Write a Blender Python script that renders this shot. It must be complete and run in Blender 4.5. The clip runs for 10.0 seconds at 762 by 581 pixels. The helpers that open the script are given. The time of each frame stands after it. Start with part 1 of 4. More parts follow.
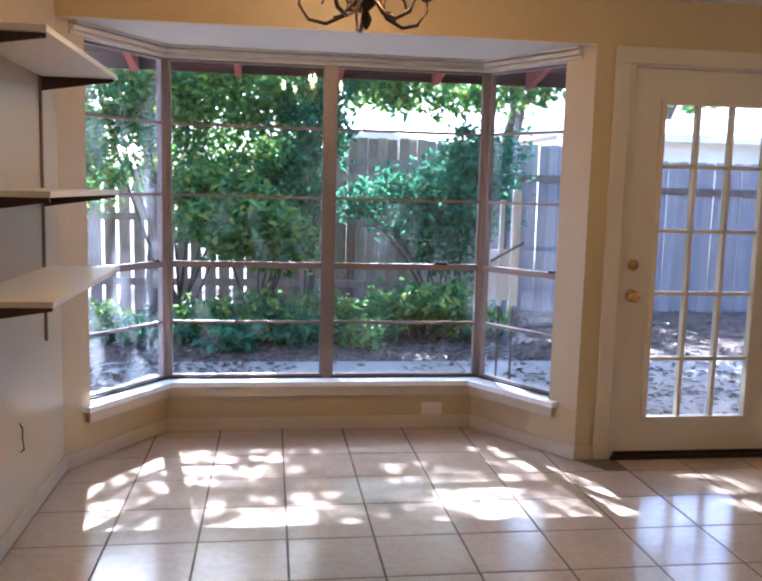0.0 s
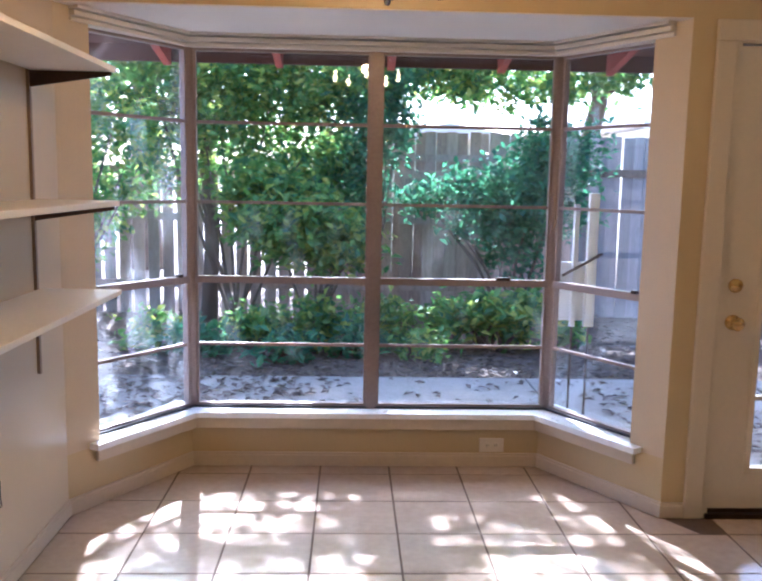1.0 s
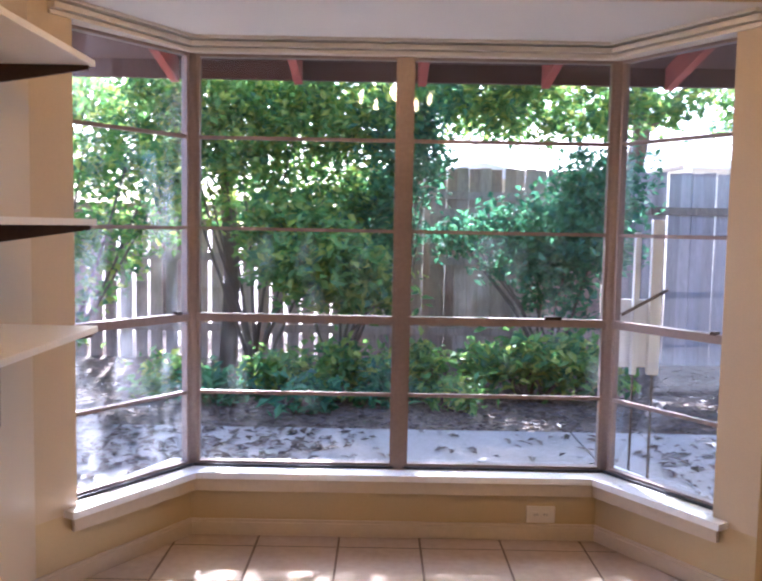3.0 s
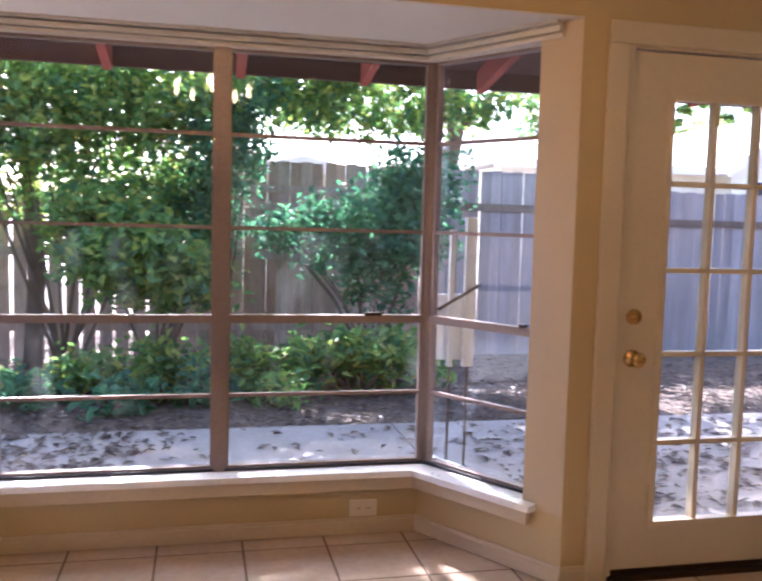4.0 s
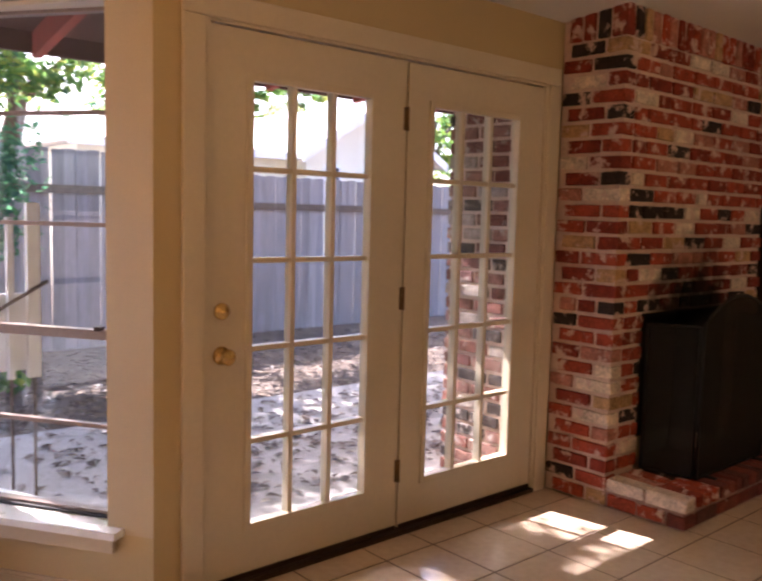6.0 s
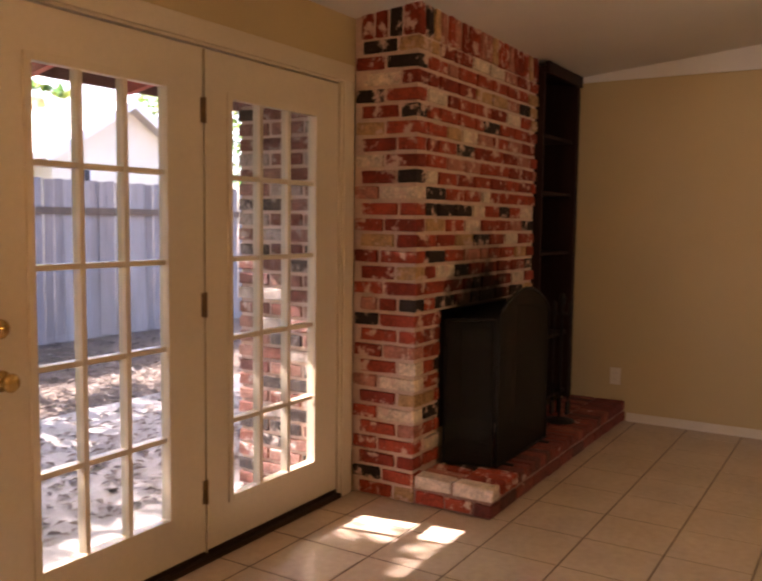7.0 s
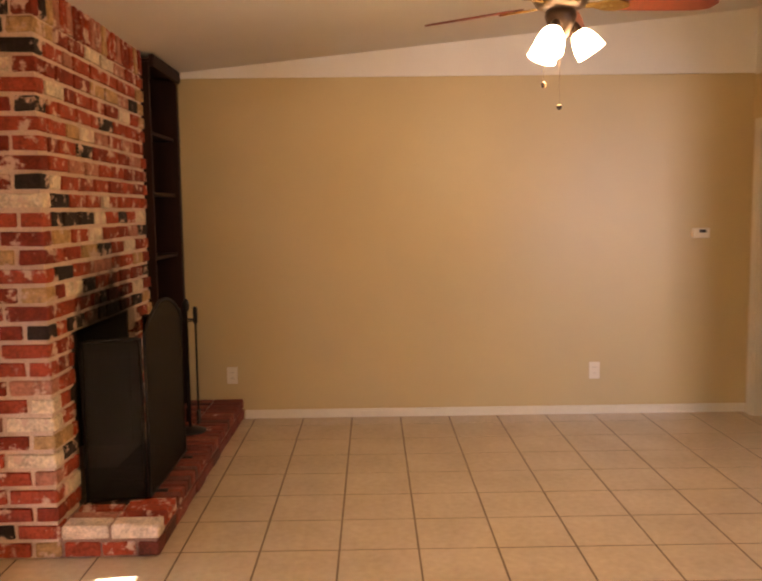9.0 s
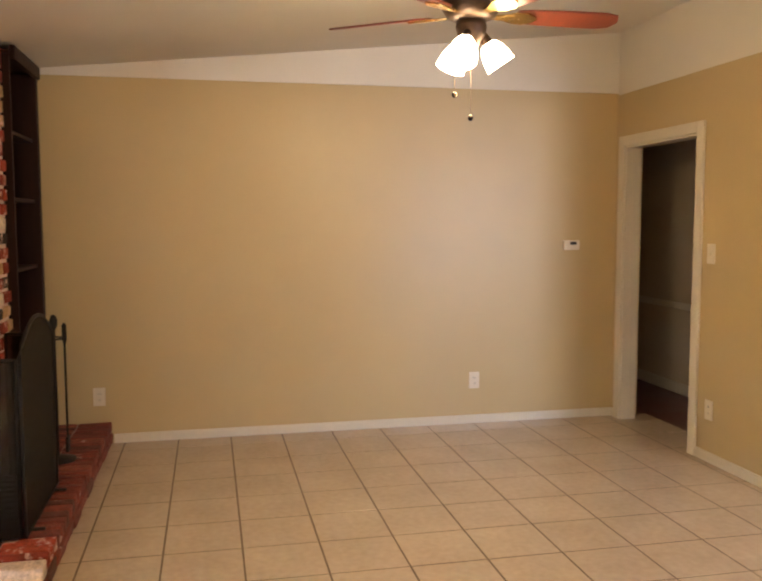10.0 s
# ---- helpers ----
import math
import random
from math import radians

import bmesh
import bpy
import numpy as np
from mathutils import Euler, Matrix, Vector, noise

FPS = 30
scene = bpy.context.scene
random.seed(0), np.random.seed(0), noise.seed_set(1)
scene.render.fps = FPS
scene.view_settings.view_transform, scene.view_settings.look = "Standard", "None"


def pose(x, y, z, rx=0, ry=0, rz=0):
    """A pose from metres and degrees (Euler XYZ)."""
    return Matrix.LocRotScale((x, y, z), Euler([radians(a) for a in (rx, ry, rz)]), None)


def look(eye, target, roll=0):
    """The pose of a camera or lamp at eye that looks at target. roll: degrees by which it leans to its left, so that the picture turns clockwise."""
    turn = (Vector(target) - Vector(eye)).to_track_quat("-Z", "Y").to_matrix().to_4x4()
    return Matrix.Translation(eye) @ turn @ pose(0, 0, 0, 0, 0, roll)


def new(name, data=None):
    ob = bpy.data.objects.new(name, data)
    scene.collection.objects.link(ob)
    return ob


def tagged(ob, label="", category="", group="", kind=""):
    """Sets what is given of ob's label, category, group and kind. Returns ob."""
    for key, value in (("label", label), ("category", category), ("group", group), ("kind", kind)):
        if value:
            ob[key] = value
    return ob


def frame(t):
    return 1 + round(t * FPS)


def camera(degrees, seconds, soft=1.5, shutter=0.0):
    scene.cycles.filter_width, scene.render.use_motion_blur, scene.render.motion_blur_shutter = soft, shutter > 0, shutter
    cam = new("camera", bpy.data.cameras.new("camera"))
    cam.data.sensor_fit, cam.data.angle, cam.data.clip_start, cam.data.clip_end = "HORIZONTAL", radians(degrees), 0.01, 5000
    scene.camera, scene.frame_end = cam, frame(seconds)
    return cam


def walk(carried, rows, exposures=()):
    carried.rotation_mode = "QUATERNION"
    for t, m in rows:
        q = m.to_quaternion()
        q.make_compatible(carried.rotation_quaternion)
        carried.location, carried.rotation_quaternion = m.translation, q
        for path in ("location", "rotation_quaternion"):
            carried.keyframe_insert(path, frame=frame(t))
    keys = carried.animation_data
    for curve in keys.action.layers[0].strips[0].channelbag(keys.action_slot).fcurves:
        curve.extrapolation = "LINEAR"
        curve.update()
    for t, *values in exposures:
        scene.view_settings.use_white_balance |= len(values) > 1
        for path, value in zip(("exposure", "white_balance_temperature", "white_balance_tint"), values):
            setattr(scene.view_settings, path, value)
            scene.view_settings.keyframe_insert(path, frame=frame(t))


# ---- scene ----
cam = camera(50.5, 10.0, soft=2.3, shutter=0.3)
PATH = [
    (0, (-1.612, -3.983, 1.404), (-1.340, -2.018, 1.156), 1.5),
    (0.5, (-1.519, -3.691, 1.420), (-1.308, -1.721, 1.163), 1.7),
    (1, (-1.396, -3.390, 1.469), (-1.319, -1.410, 1.198), 1.1),
    (1.5, (-1.307, -3.092, 1.472), (-1.380, -1.111, 1.217), 0.7),
    (2, (-1.358, -2.939, 1.489), (-1.491, -0.958, 1.247), 0.6),
    (2.2, (-1.331, -2.891, 1.484), (-1.498, -0.910, 1.252), 0.3),
    (3.3, (-1.385, -2.826, 1.340), (-1.274, -0.834, 1.197), 1.3),
    (3.5, (-1.354, -2.818, 1.354), (-1.167, -0.832, 1.203), 1.4),
    (4, (-1.366, -2.799, 1.379), (-0.929, -0.854, 1.214), 1.5),
    (4.5, (-1.336, -2.789, 1.392), (-0.692, -0.904, 1.220), 1.6),
    (5, (-1.223, -2.759, 1.408), (-0.412, -0.940, 1.228), 1.7),
    (5.5, (-1.221, -2.673, 1.416), (-0.153, -0.992, 1.233), 1.5),
    (6.8, (-1.190, -2.300, 1.383), (0.443, -1.159, 1.208), 1.0),
    (7, (-1.209, -2.259, 1.385), (0.489, -1.217, 1.217), 0.7),
    (7.5, (-1.162, -2.172, 1.382), (0.671, -1.388, 1.217), 0.4),
    (8, (-1.155, -2.056, 1.439), (0.772, -1.553, 1.249), -0.2),
    (8.5, (-1.156, -1.938, 1.463), (0.818, -1.688, 1.261), -0.8),
    (9, (-1.161, -1.722, 1.474), (0.829, -1.742, 1.276), -0.7),
    (9.5, (-1.050, -1.576, 1.479), (0.928, -1.805, 1.291), -0.7),
    (10, (-0.992, -1.440, 1.467), (0.957, -1.854, 1.295), -0.1),
]
EXPOSURE = [(0, 2.9, 4850, 17), (2.0, 3.0, 5060, 22), (3.5, 2.92, 5380, 25), (5.0, 2.75, 6000, 29), (5.7, 2.75, 6200, 29),
            (7.0, 2.9, 6800, 30), (8.0, 3.4, 8000, 36), (8.5, 3.7, 8100, 33), (9.0, 3.85, 7300, 27), (9.5, 4.0, 6800, 18), (10, 4.05, 6000, 13)]
walk(cam, [(t, look(eye, target, roll)) for t, eye, target, roll in PATH], EXPOSURE)

# ---- world, sun and large lights ----
SUN_UP, SUN_SIDE = 42.5, -10.0        # elevation; swing from +y towards -x, degrees
world = bpy.data.worlds.new("sky")
scene.world = world
world.use_nodes = True
wn = world.node_tree
sky = wn.nodes.new("ShaderNodeTexSky")
sky.sky_type, sky.sun_disc = "NISHITA", False
sky.sun_elevation, sky.sun_rotation = radians(SUN_UP), radians(SUN_SIDE)
sky.air_density, sky.dust_density, sky.ozone_density = 0.8, 4.0, 0.4
wn.links.new(sky.outputs[0], wn.nodes["Background"].inputs[0])
wn.nodes["Background"].inputs[1].default_value = 0.15
sun = new("sun", bpy.data.lights.new("sun", "SUN"))
sun.data.energy, sun.data.angle, sun.data.color = 5.0, radians(0.5), (1.0, 0.93, 0.82)
sun.matrix_world = look((20 * math.sin(radians(SUN_SIDE)), 20, 20 * math.tan(radians(SUN_UP))), (0, 0, 0))


def lamp(name, at, watts, color, radius):
    ob = new(name, bpy.data.lights.new(name, "POINT"))
    ob.data.energy, ob.data.color, ob.data.shadow_soft_size = watts, color, radius
    ob.location = at
    return ob


# ---- materials ----
def ramp_of(nt, stops, constant=False):
    r = nt.nodes.new("ShaderNodeValToRGB")
    if constant:
        r.color_ramp.interpolation = "CONSTANT"
    while len(r.color_ramp.elements) < len(stops):
        r.color_ramp.elements.new(0.5)
    for e, (p, c) in zip(r.color_ramp.elements, stops):
        e.position, e.color = p, (*c, 1)
    return r


def mat(name, color, rough=0.6, metal=0.0, var=0.12, scale=6.0, fine=60.0, bump=0.15, stretch=(1, 1, 1), spec=0.5, coat=0.0,
        stops=None, by=None, rvar=0.1):
    """Principled material with two scales of colour noise and a fine relief. stops: base colours picked by object or island ("object", "island")."""
    m = bpy.data.materials.new(name)
    m.use_nodes = True
    nt = m.node_tree
    b = nt.nodes["Principled BSDF"]
    geo = nt.nodes.new("ShaderNodeNewGeometry")
    mp = nt.nodes.new("ShaderNodeMapping")
    mp.inputs["Scale"].default_value = stretch
    nt.links.new(geo.outputs["Position"], mp.inputs[0])
    n1, n2 = nt.nodes.new("ShaderNodeTexNoise"), nt.nodes.new("ShaderNodeTexNoise")
    for n, s in ((n1, scale), (n2, fine)):
        n.inputs["Scale"].default_value, n.inputs["Detail"].default_value = s, 5
        nt.links.new(mp.outputs[0], n.inputs["Vector"])
    if stops:
        r = ramp_of(nt, stops, constant=True)
        src = nt.nodes.new("ShaderNodeObjectInfo").outputs["Random"] if by == "object" else geo.outputs["Random Per Island"]
        nt.links.new(src, r.inputs[0])
        base = r.outputs[0]
    else:
        rgb = nt.nodes.new("ShaderNodeRGB")
        rgb.outputs[0].default_value = (*color, 1)
        base = rgb.outputs[0]
    add = nt.nodes.new("ShaderNodeMath")
    add.operation = "ADD"
    nt.links.new(n1.outputs["Fac"], add.inputs[0])
    nt.links.new(n2.outputs["Fac"], add.inputs[1])
    rng = nt.nodes.new("ShaderNodeMapRange")
    rng.inputs[1].default_value, rng.inputs[2].default_value = 0.6, 1.4
    rng.inputs[3].default_value, rng.inputs[4].default_value = 1 - var * 1.5, 1 + var * 1.5
    nt.links.new(add.outputs[0], rng.inputs[0])
    mix = nt.nodes.new("ShaderNodeVectorMath")
    mix.operation = "SCALE"
    nt.links.new(base, mix.inputs[0])
    nt.links.new(rng.outputs[0], mix.inputs["Scale"])
    nt.links.new(mix.outputs[0], b.inputs["Base Color"])
    rr = nt.nodes.new("ShaderNodeMapRange")
    rr.inputs[3].default_value, rr.inputs[4].default_value = max(0.02, rough - rvar), min(1, rough + rvar)
    nt.links.new(n1.outputs["Fac"], rr.inputs[0])
    nt.links.new(rr.outputs[0], b.inputs["Roughness"])
    b.inputs["Metallic"].default_value = metal
    b.inputs["Specular IOR Level"].default_value = spec
    b.inputs["Coat Weight"].default_value = coat
    if bump:
        bp = nt.nodes.new("ShaderNodeBump")
        bp.inputs["Strength"].default_value, bp.inputs["Distance"].default_value = bump, 0.01
        nt.links.new(n2.outputs["Fac"], bp.inputs["Height"])
        nt.links.new(bp.outputs[0], b.inputs["Normal"])
    return m


def glass_mat(name, tint=(0.93, 0.97, 1.0), gloss=0.048, haze=0.012):
    """Clear glass with a faint mirror and a streaky pale film that stands in for hazy reflections."""
    m = bpy.data.materials.new(name)
    m.use_nodes = True
    nt = m.node_tree
    nt.nodes.remove(nt.nodes["Principled BSDF"])
    tr, gl = nt.nodes.new("ShaderNodeBsdfTransparent"), nt.nodes.new("ShaderNodeBsdfGlossy")
    tr.inputs[0].default_value = (*tint, 1)
    gl.inputs["Roughness"].default_value = 0.02
    mx = nt.nodes.new("ShaderNodeMixShader")
    mx.inputs[0].default_value = gloss
    nt.links.new(tr.outputs[0], mx.inputs[1])
    nt.links.new(gl.outputs[0], mx.inputs[2])
    geo, mp, nz = nt.nodes.new("ShaderNodeNewGeometry"), nt.nodes.new("ShaderNodeMapping"), nt.nodes.new("ShaderNodeTexNoise")
    mp.inputs["Scale"].default_value, mp.inputs["Rotation"].default_value = (7, 7, 2.2), (0, 0.5, 0)
    nz.inputs["Scale"].default_value, nz.inputs["Detail"].default_value = 1.0, 4
    nt.links.new(geo.outputs["Position"], mp.inputs[0])
    nt.links.new(mp.outputs[0], nz.inputs["Vector"])
    rg = nt.nodes.new("ShaderNodeMapRange")
    rg.inputs[1].default_value, rg.inputs[2].default_value, rg.inputs[4].default_value = 0.48, 0.72, haze
    nt.links.new(nz.outputs["Fac"], rg.inputs[0])
    film_bsdf, top = nt.nodes.new("ShaderNodeBsdfTranslucent"), nt.nodes.new("ShaderNodeMixShader")
    film_bsdf.inputs[0].default_value = (0.85, 0.87, 0.9, 1)
    nt.links.new(rg.outputs[0], top.inputs[0])
    nt.links.new(mx.outputs[0], top.inputs[1])
    nt.links.new(film_bsdf.outputs[0], top.inputs[2])
    nt.links.new(top.outputs[0], nt.nodes["Material Output"].inputs[0])
    return m


def glow_mat(name, color, strength):
    m = bpy.data.materials.new(name)
    m.use_nodes = True
    b = m.node_tree.nodes["Principled BSDF"]
    b.inputs["Base Color"].default_value = (0.9, 0.86, 0.78, 1)
    b.inputs["Emission Color"].default_value = (*color, 1)
    b.inputs["Emission Strength"].default_value = strength
    return m


def leaf_mat(name, stops):
    m = mat(name, (0, 0, 0), rough=0.5, var=0.15, scale=3, fine=40, bump=0, stops=stops, by="island")
    nt = m.node_tree
    b = nt.nodes["Principled BSDF"]
    tl = nt.nodes.new("ShaderNodeBsdfTranslucent")
    src = b.inputs["Base Color"].links[0].from_socket
    nt.links.new(src, tl.inputs[0])
    mx = nt.nodes.new("ShaderNodeMixShader")
    mx.inputs[0].default_value = 0.6
    nt.links.new(b.outputs[0], mx.inputs[1])
    nt.links.new(tl.outputs[0], mx.inputs[2])
    nt.links.new(mx.outputs[0], nt.nodes["Material Output"].inputs[0])
    return m


M_WALL = mat("wall_paint_tan", (0.51, 0.388, 0.20), 0.34, var=0.04, scale=1.5, fine=160, bump=0.12, rvar=0.05)
M_LEFT = mat("wall_paint_cream", (0.54, 0.43, 0.28), 0.36, var=0.04, scale=1.5, fine=160, bump=0.12, rvar=0.05)
M_WHITE = mat("ceiling_paint", (0.70, 0.66, 0.60), 0.8, var=0.04, scale=2, fine=220, bump=0.3)
M_TRIM = mat("trim_gloss", (0.66, 0.60, 0.50), 0.32, var=0.04, scale=3, fine=50, bump=0.04)
M_DOOR = mat("door_paint", (0.60, 0.515, 0.385), 0.38, var=0.03, scale=3, fine=50, bump=0.04)
M_BASE = mat("cream_baseboard_paint", (0.58, 0.48, 0.34), 0.34, var=0.05, scale=3, fine=50, bump=0.05)
M_SILL = mat("sill_paint", (0.82, 0.82, 0.82), 0.3, var=0.05, scale=4, fine=50, bump=0.04)
M_ALU = mat("window_aluminium", (0.27, 0.205, 0.18), 0.42, 0.25, var=0.10, scale=5, fine=60, bump=0.05)
M_GLASS = glass_mat("window_glass")
# stronger film on the slanted pane, painting in its whitish reflected streaks
M_GLASS_HAZY = glass_mat("hazy_window_glass", haze=0.15)
M_HINGE = mat("bronze_hinge", (0.20, 0.12, 0.055), 0.4, 0.7, var=0.15, bump=0.02)
M_GASKET = mat("black_gasket", (0.02, 0.02, 0.025), 0.6, var=0.1, bump=0)
M_TILE = mat("floor_tile", (0.50, 0.40, 0.31), 0.16, var=0.09, scale=3.0, fine=28, bump=0.05, spec=0.6, rvar=0.06)
M_GROUT = mat("grout", (0.13, 0.088, 0.06), 0.9, var=0.2, scale=8, fine=120, bump=0.3)
RED, RED2, PINK, CREAM, DARK, TAN = (0.33, 0.060, 0.032), (0.22, 0.036, 0.022), (0.40, 0.17, 0.12), (0.66, 0.54, 0.42), (0.030, 0.020, 0.018), (0.44, 0.27, 0.13)
def whitewash(m, color, amount, scale):
    """Patches of old paint and mortar smear, with a shape of their own."""
    nt = m.node_tree
    b = nt.nodes["Principled BSDF"]
    src = b.inputs["Base Color"].links[0].from_socket
    geo, nz = nt.nodes.new("ShaderNodeNewGeometry"), nt.nodes.new("ShaderNodeTexNoise")
    nz.inputs["Scale"].default_value, nz.inputs["Detail"].default_value, nz.inputs["Roughness"].default_value = scale, 6, 0.65
    nt.links.new(geo.outputs["Position"], nz.inputs["Vector"])
    r = ramp_of(nt, [(1 - amount, (0, 0, 0)), (1 - amount + 0.07, (1, 1, 1))])
    nt.links.new(nz.outputs["Fac"], r.inputs[0])
    mx = nt.nodes.new("ShaderNodeMix")
    mx.data_type = "RGBA"
    nt.links.new(r.outputs[0], mx.inputs[0])
    nt.links.new(src, mx.inputs[6])
    mx.inputs[7].default_value = (*color, 1)
    nt.links.new(mx.outputs[2], b.inputs["Base Color"])


M_BRICK = mat("brick", RED, 0.92, var=0.36, scale=18, fine=70, bump=0.45, by="object", spec=0.2,
              stops=[(0, RED), (0.26, DARK), (0.37, RED2), (0.60, PINK), (0.70, CREAM), (0.80, RED), (0.93, TAN)])
M_MORTAR = mat("mortar", (0.62, 0.45, 0.36), 0.95, var=0.16, scale=10, fine=120, bump=0.6)
whitewash(M_BRICK, (0.62, 0.43, 0.35), 0.455, 13.0)
# Chimney brick: washed tones, dulled in colour for the missing leaf shade.
M_BRICK_OUT = mat("shade_dulled_outdoor_brick", RED, 0.92, var=0.5, scale=18, fine=90, bump=0.8, by="object", spec=0.2,
                  stops=[(0, (0.19, 0.075, 0.055)), (0.28, (0.06, 0.045, 0.04)), (0.48, (0.26, 0.13, 0.10)), (0.72, (0.15, 0.06, 0.05)), (0.86, (0.36, 0.29, 0.25))])
whitewash(M_BRICK_OUT, (0.42, 0.34, 0.30), 0.44, 13.0)
M_PALE = mat("limed_brick", (0.62, 0.50, 0.42), 0.9, var=0.35, scale=14, fine=80, bump=0.6, spec=0.2)
M_HEARTH = mat("hearth_brick", RED, 0.85, var=0.4, scale=14, fine=90, bump=0.6, by="object",
               stops=[(0, (0.19, 0.042, 0.028)), (0.4, (0.15, 0.030, 0.022)), (0.7, (0.24, 0.07, 0.045)), (0.9, (0.10, 0.03, 0.024))])
whitewash(M_HEARTH, (0.50, 0.36, 0.30), 0.36, 11.0)
M_HEARTH_MORTAR = mat("hearth_mortar", (0.30, 0.18, 0.145), 0.95, var=0.25, scale=10, fine=120, bump=0.6)


def soot_stain(m, at, reach):
    """A smoke stain over the fire opening, ragged at its edge."""
    nt = m.node_tree
    b = nt.nodes["Principled BSDF"]
    src = b.inputs["Base Color"].links[0].from_socket
    geo, nz = nt.nodes.new("ShaderNodeNewGeometry"), nt.nodes.new("ShaderNodeTexNoise")
    nz.inputs["Scale"].default_value = 7
    nt.links.new(geo.outputs["Position"], nz.inputs["Vector"])
    dist = nt.nodes.new("ShaderNodeVectorMath")
    dist.operation = "DISTANCE"
    nt.links.new(geo.outputs["Position"], dist.inputs[0])
    dist.inputs[1].default_value = at
    add = nt.nodes.new("ShaderNodeMath")
    add.operation = "MULTIPLY_ADD"
    nt.links.new(nz.outputs["Fac"], add.inputs[0])
    add.inputs[1].default_value = 0.5
    nt.links.new(dist.outputs["Value"], add.inputs[2])
    r = ramp_of(nt, [(reach * 0.62, (0.04, 0.035, 0.03)), (reach, (1, 1, 1))])
    nt.links.new(add.outputs[0], r.inputs[0])
    mx = nt.nodes.new("ShaderNodeMix")
    mx.data_type, mx.blend_type = "RGBA", "MULTIPLY"
    mx.inputs[0].default_value = 1.0
    nt.links.new(src, mx.inputs[6])
    nt.links.new(r.outputs[0], mx.inputs[7])
    nt.links.new(mx.outputs[2], b.inputs["Base Color"])


soot_stain(M_BRICK, (2.95, -0.37, 0.80), 0.86)
soot_stain(M_MORTAR, (2.95, -0.37, 0.80), 0.80)
M_SOOT = mat("soot_brick", (0.018, 0.014, 0.012), 0.9, var=0.3, scale=8, fine=60, bump=0.5)
M_DARKWOOD = mat("dark_stained_wood", (0.018, 0.006, 0.004), 0.5, var=0.25, scale=4, fine=40, bump=0.1, stretch=(1, 1, 0.1), spec=0.2)
M_IRON = mat("black_iron", (0.012, 0.011, 0.010), 0.55, 0.2, var=0.2, scale=10, fine=80, bump=0.1, spec=0.3)
M_BRONZE = mat("dark_bronze", (0.05, 0.03, 0.02), 0.38, 0.7, var=0.2, scale=10, fine=80, bump=0.05)
M_BRASS = mat("brass", (0.60, 0.40, 0.14), 0.25, 1.0, var=0.1, scale=20, fine=80, bump=0.02)
M_BLADE = mat("fan_blade_wood", (0.16, 0.035, 0.018), 0.35, var=0.2, scale=5, fine=40, bump=0.05, stretch=(1, 6, 1))
M_SHADE = glow_mat("frosted_lit_glass", (1.0, 0.76, 0.44), 2.6)
M_BULB = glow_mat("bulb", (1.0, 0.66, 0.28), 6.0)
M_PLATE = mat("plastic_plate", (0.70, 0.63, 0.52), 0.4, var=0.03, bump=0)
M_SHELF = mat("white_shelf_board", (0.74, 0.70, 0.64), 0.42, var=0.04, scale=4, fine=60, bump=0.04)
M_BRACKET = mat("brown_steel", (0.06, 0.032, 0.022), 0.5, 0.3, var=0.2, bump=0.05)
M_RAIL = mat("tan_steel", (0.24, 0.17, 0.115), 0.5, 0.2, var=0.15, bump=0.03)
M_CONCRETE = mat("patio_concrete", (0.30, 0.265, 0.235), 0.85, var=0.2, scale=2.0, fine=45, bump=0.35)
M_DIRT = mat("soil_and_leaf_litter", (0.15, 0.105, 0.075), 0.95, var=0.4, scale=3.5, fine=35, bump=0.9)
M_FENCE_B = mat("weathered_brown_board", (0.40, 0.285, 0.225), 0.9, by="object", stops=[(0, (0.40, 0.285, 0.225)), (0.3, (0.33, 0.235, 0.19)), (0.6, (0.46, 0.345, 0.28)), (0.85, (0.36, 0.29, 0.25))], var=0.3, scale=3, fine=30, bump=0.5, stretch=(4, 4, 0.35))
M_FENCE_G = mat("weathered_grey_board", (0.26, 0.235, 0.225), 0.9, by="object", stops=[(0, (0.26, 0.235, 0.225)), (0.3, (0.22, 0.20, 0.195)), (0.6, (0.30, 0.28, 0.27)), (0.85, (0.24, 0.225, 0.23))], var=0.22, scale=3, fine=30, bump=0.4, stretch=(4, 4, 0.35))
M_RAFTER = mat("red_brown_stain", (0.36, 0.09, 0.065), 0.8, var=0.2, scale=6, fine=50, bump=0.3)
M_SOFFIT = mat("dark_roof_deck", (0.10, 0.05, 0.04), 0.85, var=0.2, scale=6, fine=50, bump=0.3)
M_BARK = mat("bark", (0.13, 0.095, 0.07), 0.95, var=0.35, scale=6, fine=40, bump=0.9, stretch=(3, 3, 0.6))
M_LEAF = leaf_mat("leaves_mid", [(0, (0.14, 0.28, 0.07)), (0.35, (0.21, 0.37, 0.09)), (0.62, (0.08, 0.20, 0.08)), (0.78, (0.38, 0.44, 0.09))])
M_LEAF_D = leaf_mat("leaves_dark", [(0, (0.07, 0.21, 0.10)), (0.4, (0.11, 0.29, 0.13)), (0.75, (0.05, 0.15, 0.085))])
M_LITTER = leaf_mat("dry_leaves", [(0, (0.16, 0.12, 0.10)), (0.4, (0.24, 0.19, 0.16)), (0.7, (0.10, 0.07, 0.055))])
M_HOUSE = mat("cream_siding", (0.78, 0.74, 0.60), 0.8, var=0.06, scale=2, fine=30, bump=0.1)
M_ROOF = mat("pale_shingle", (0.50, 0.48, 0.46), 0.9, var=0.15, scale=4, fine=40, bump=0.4)
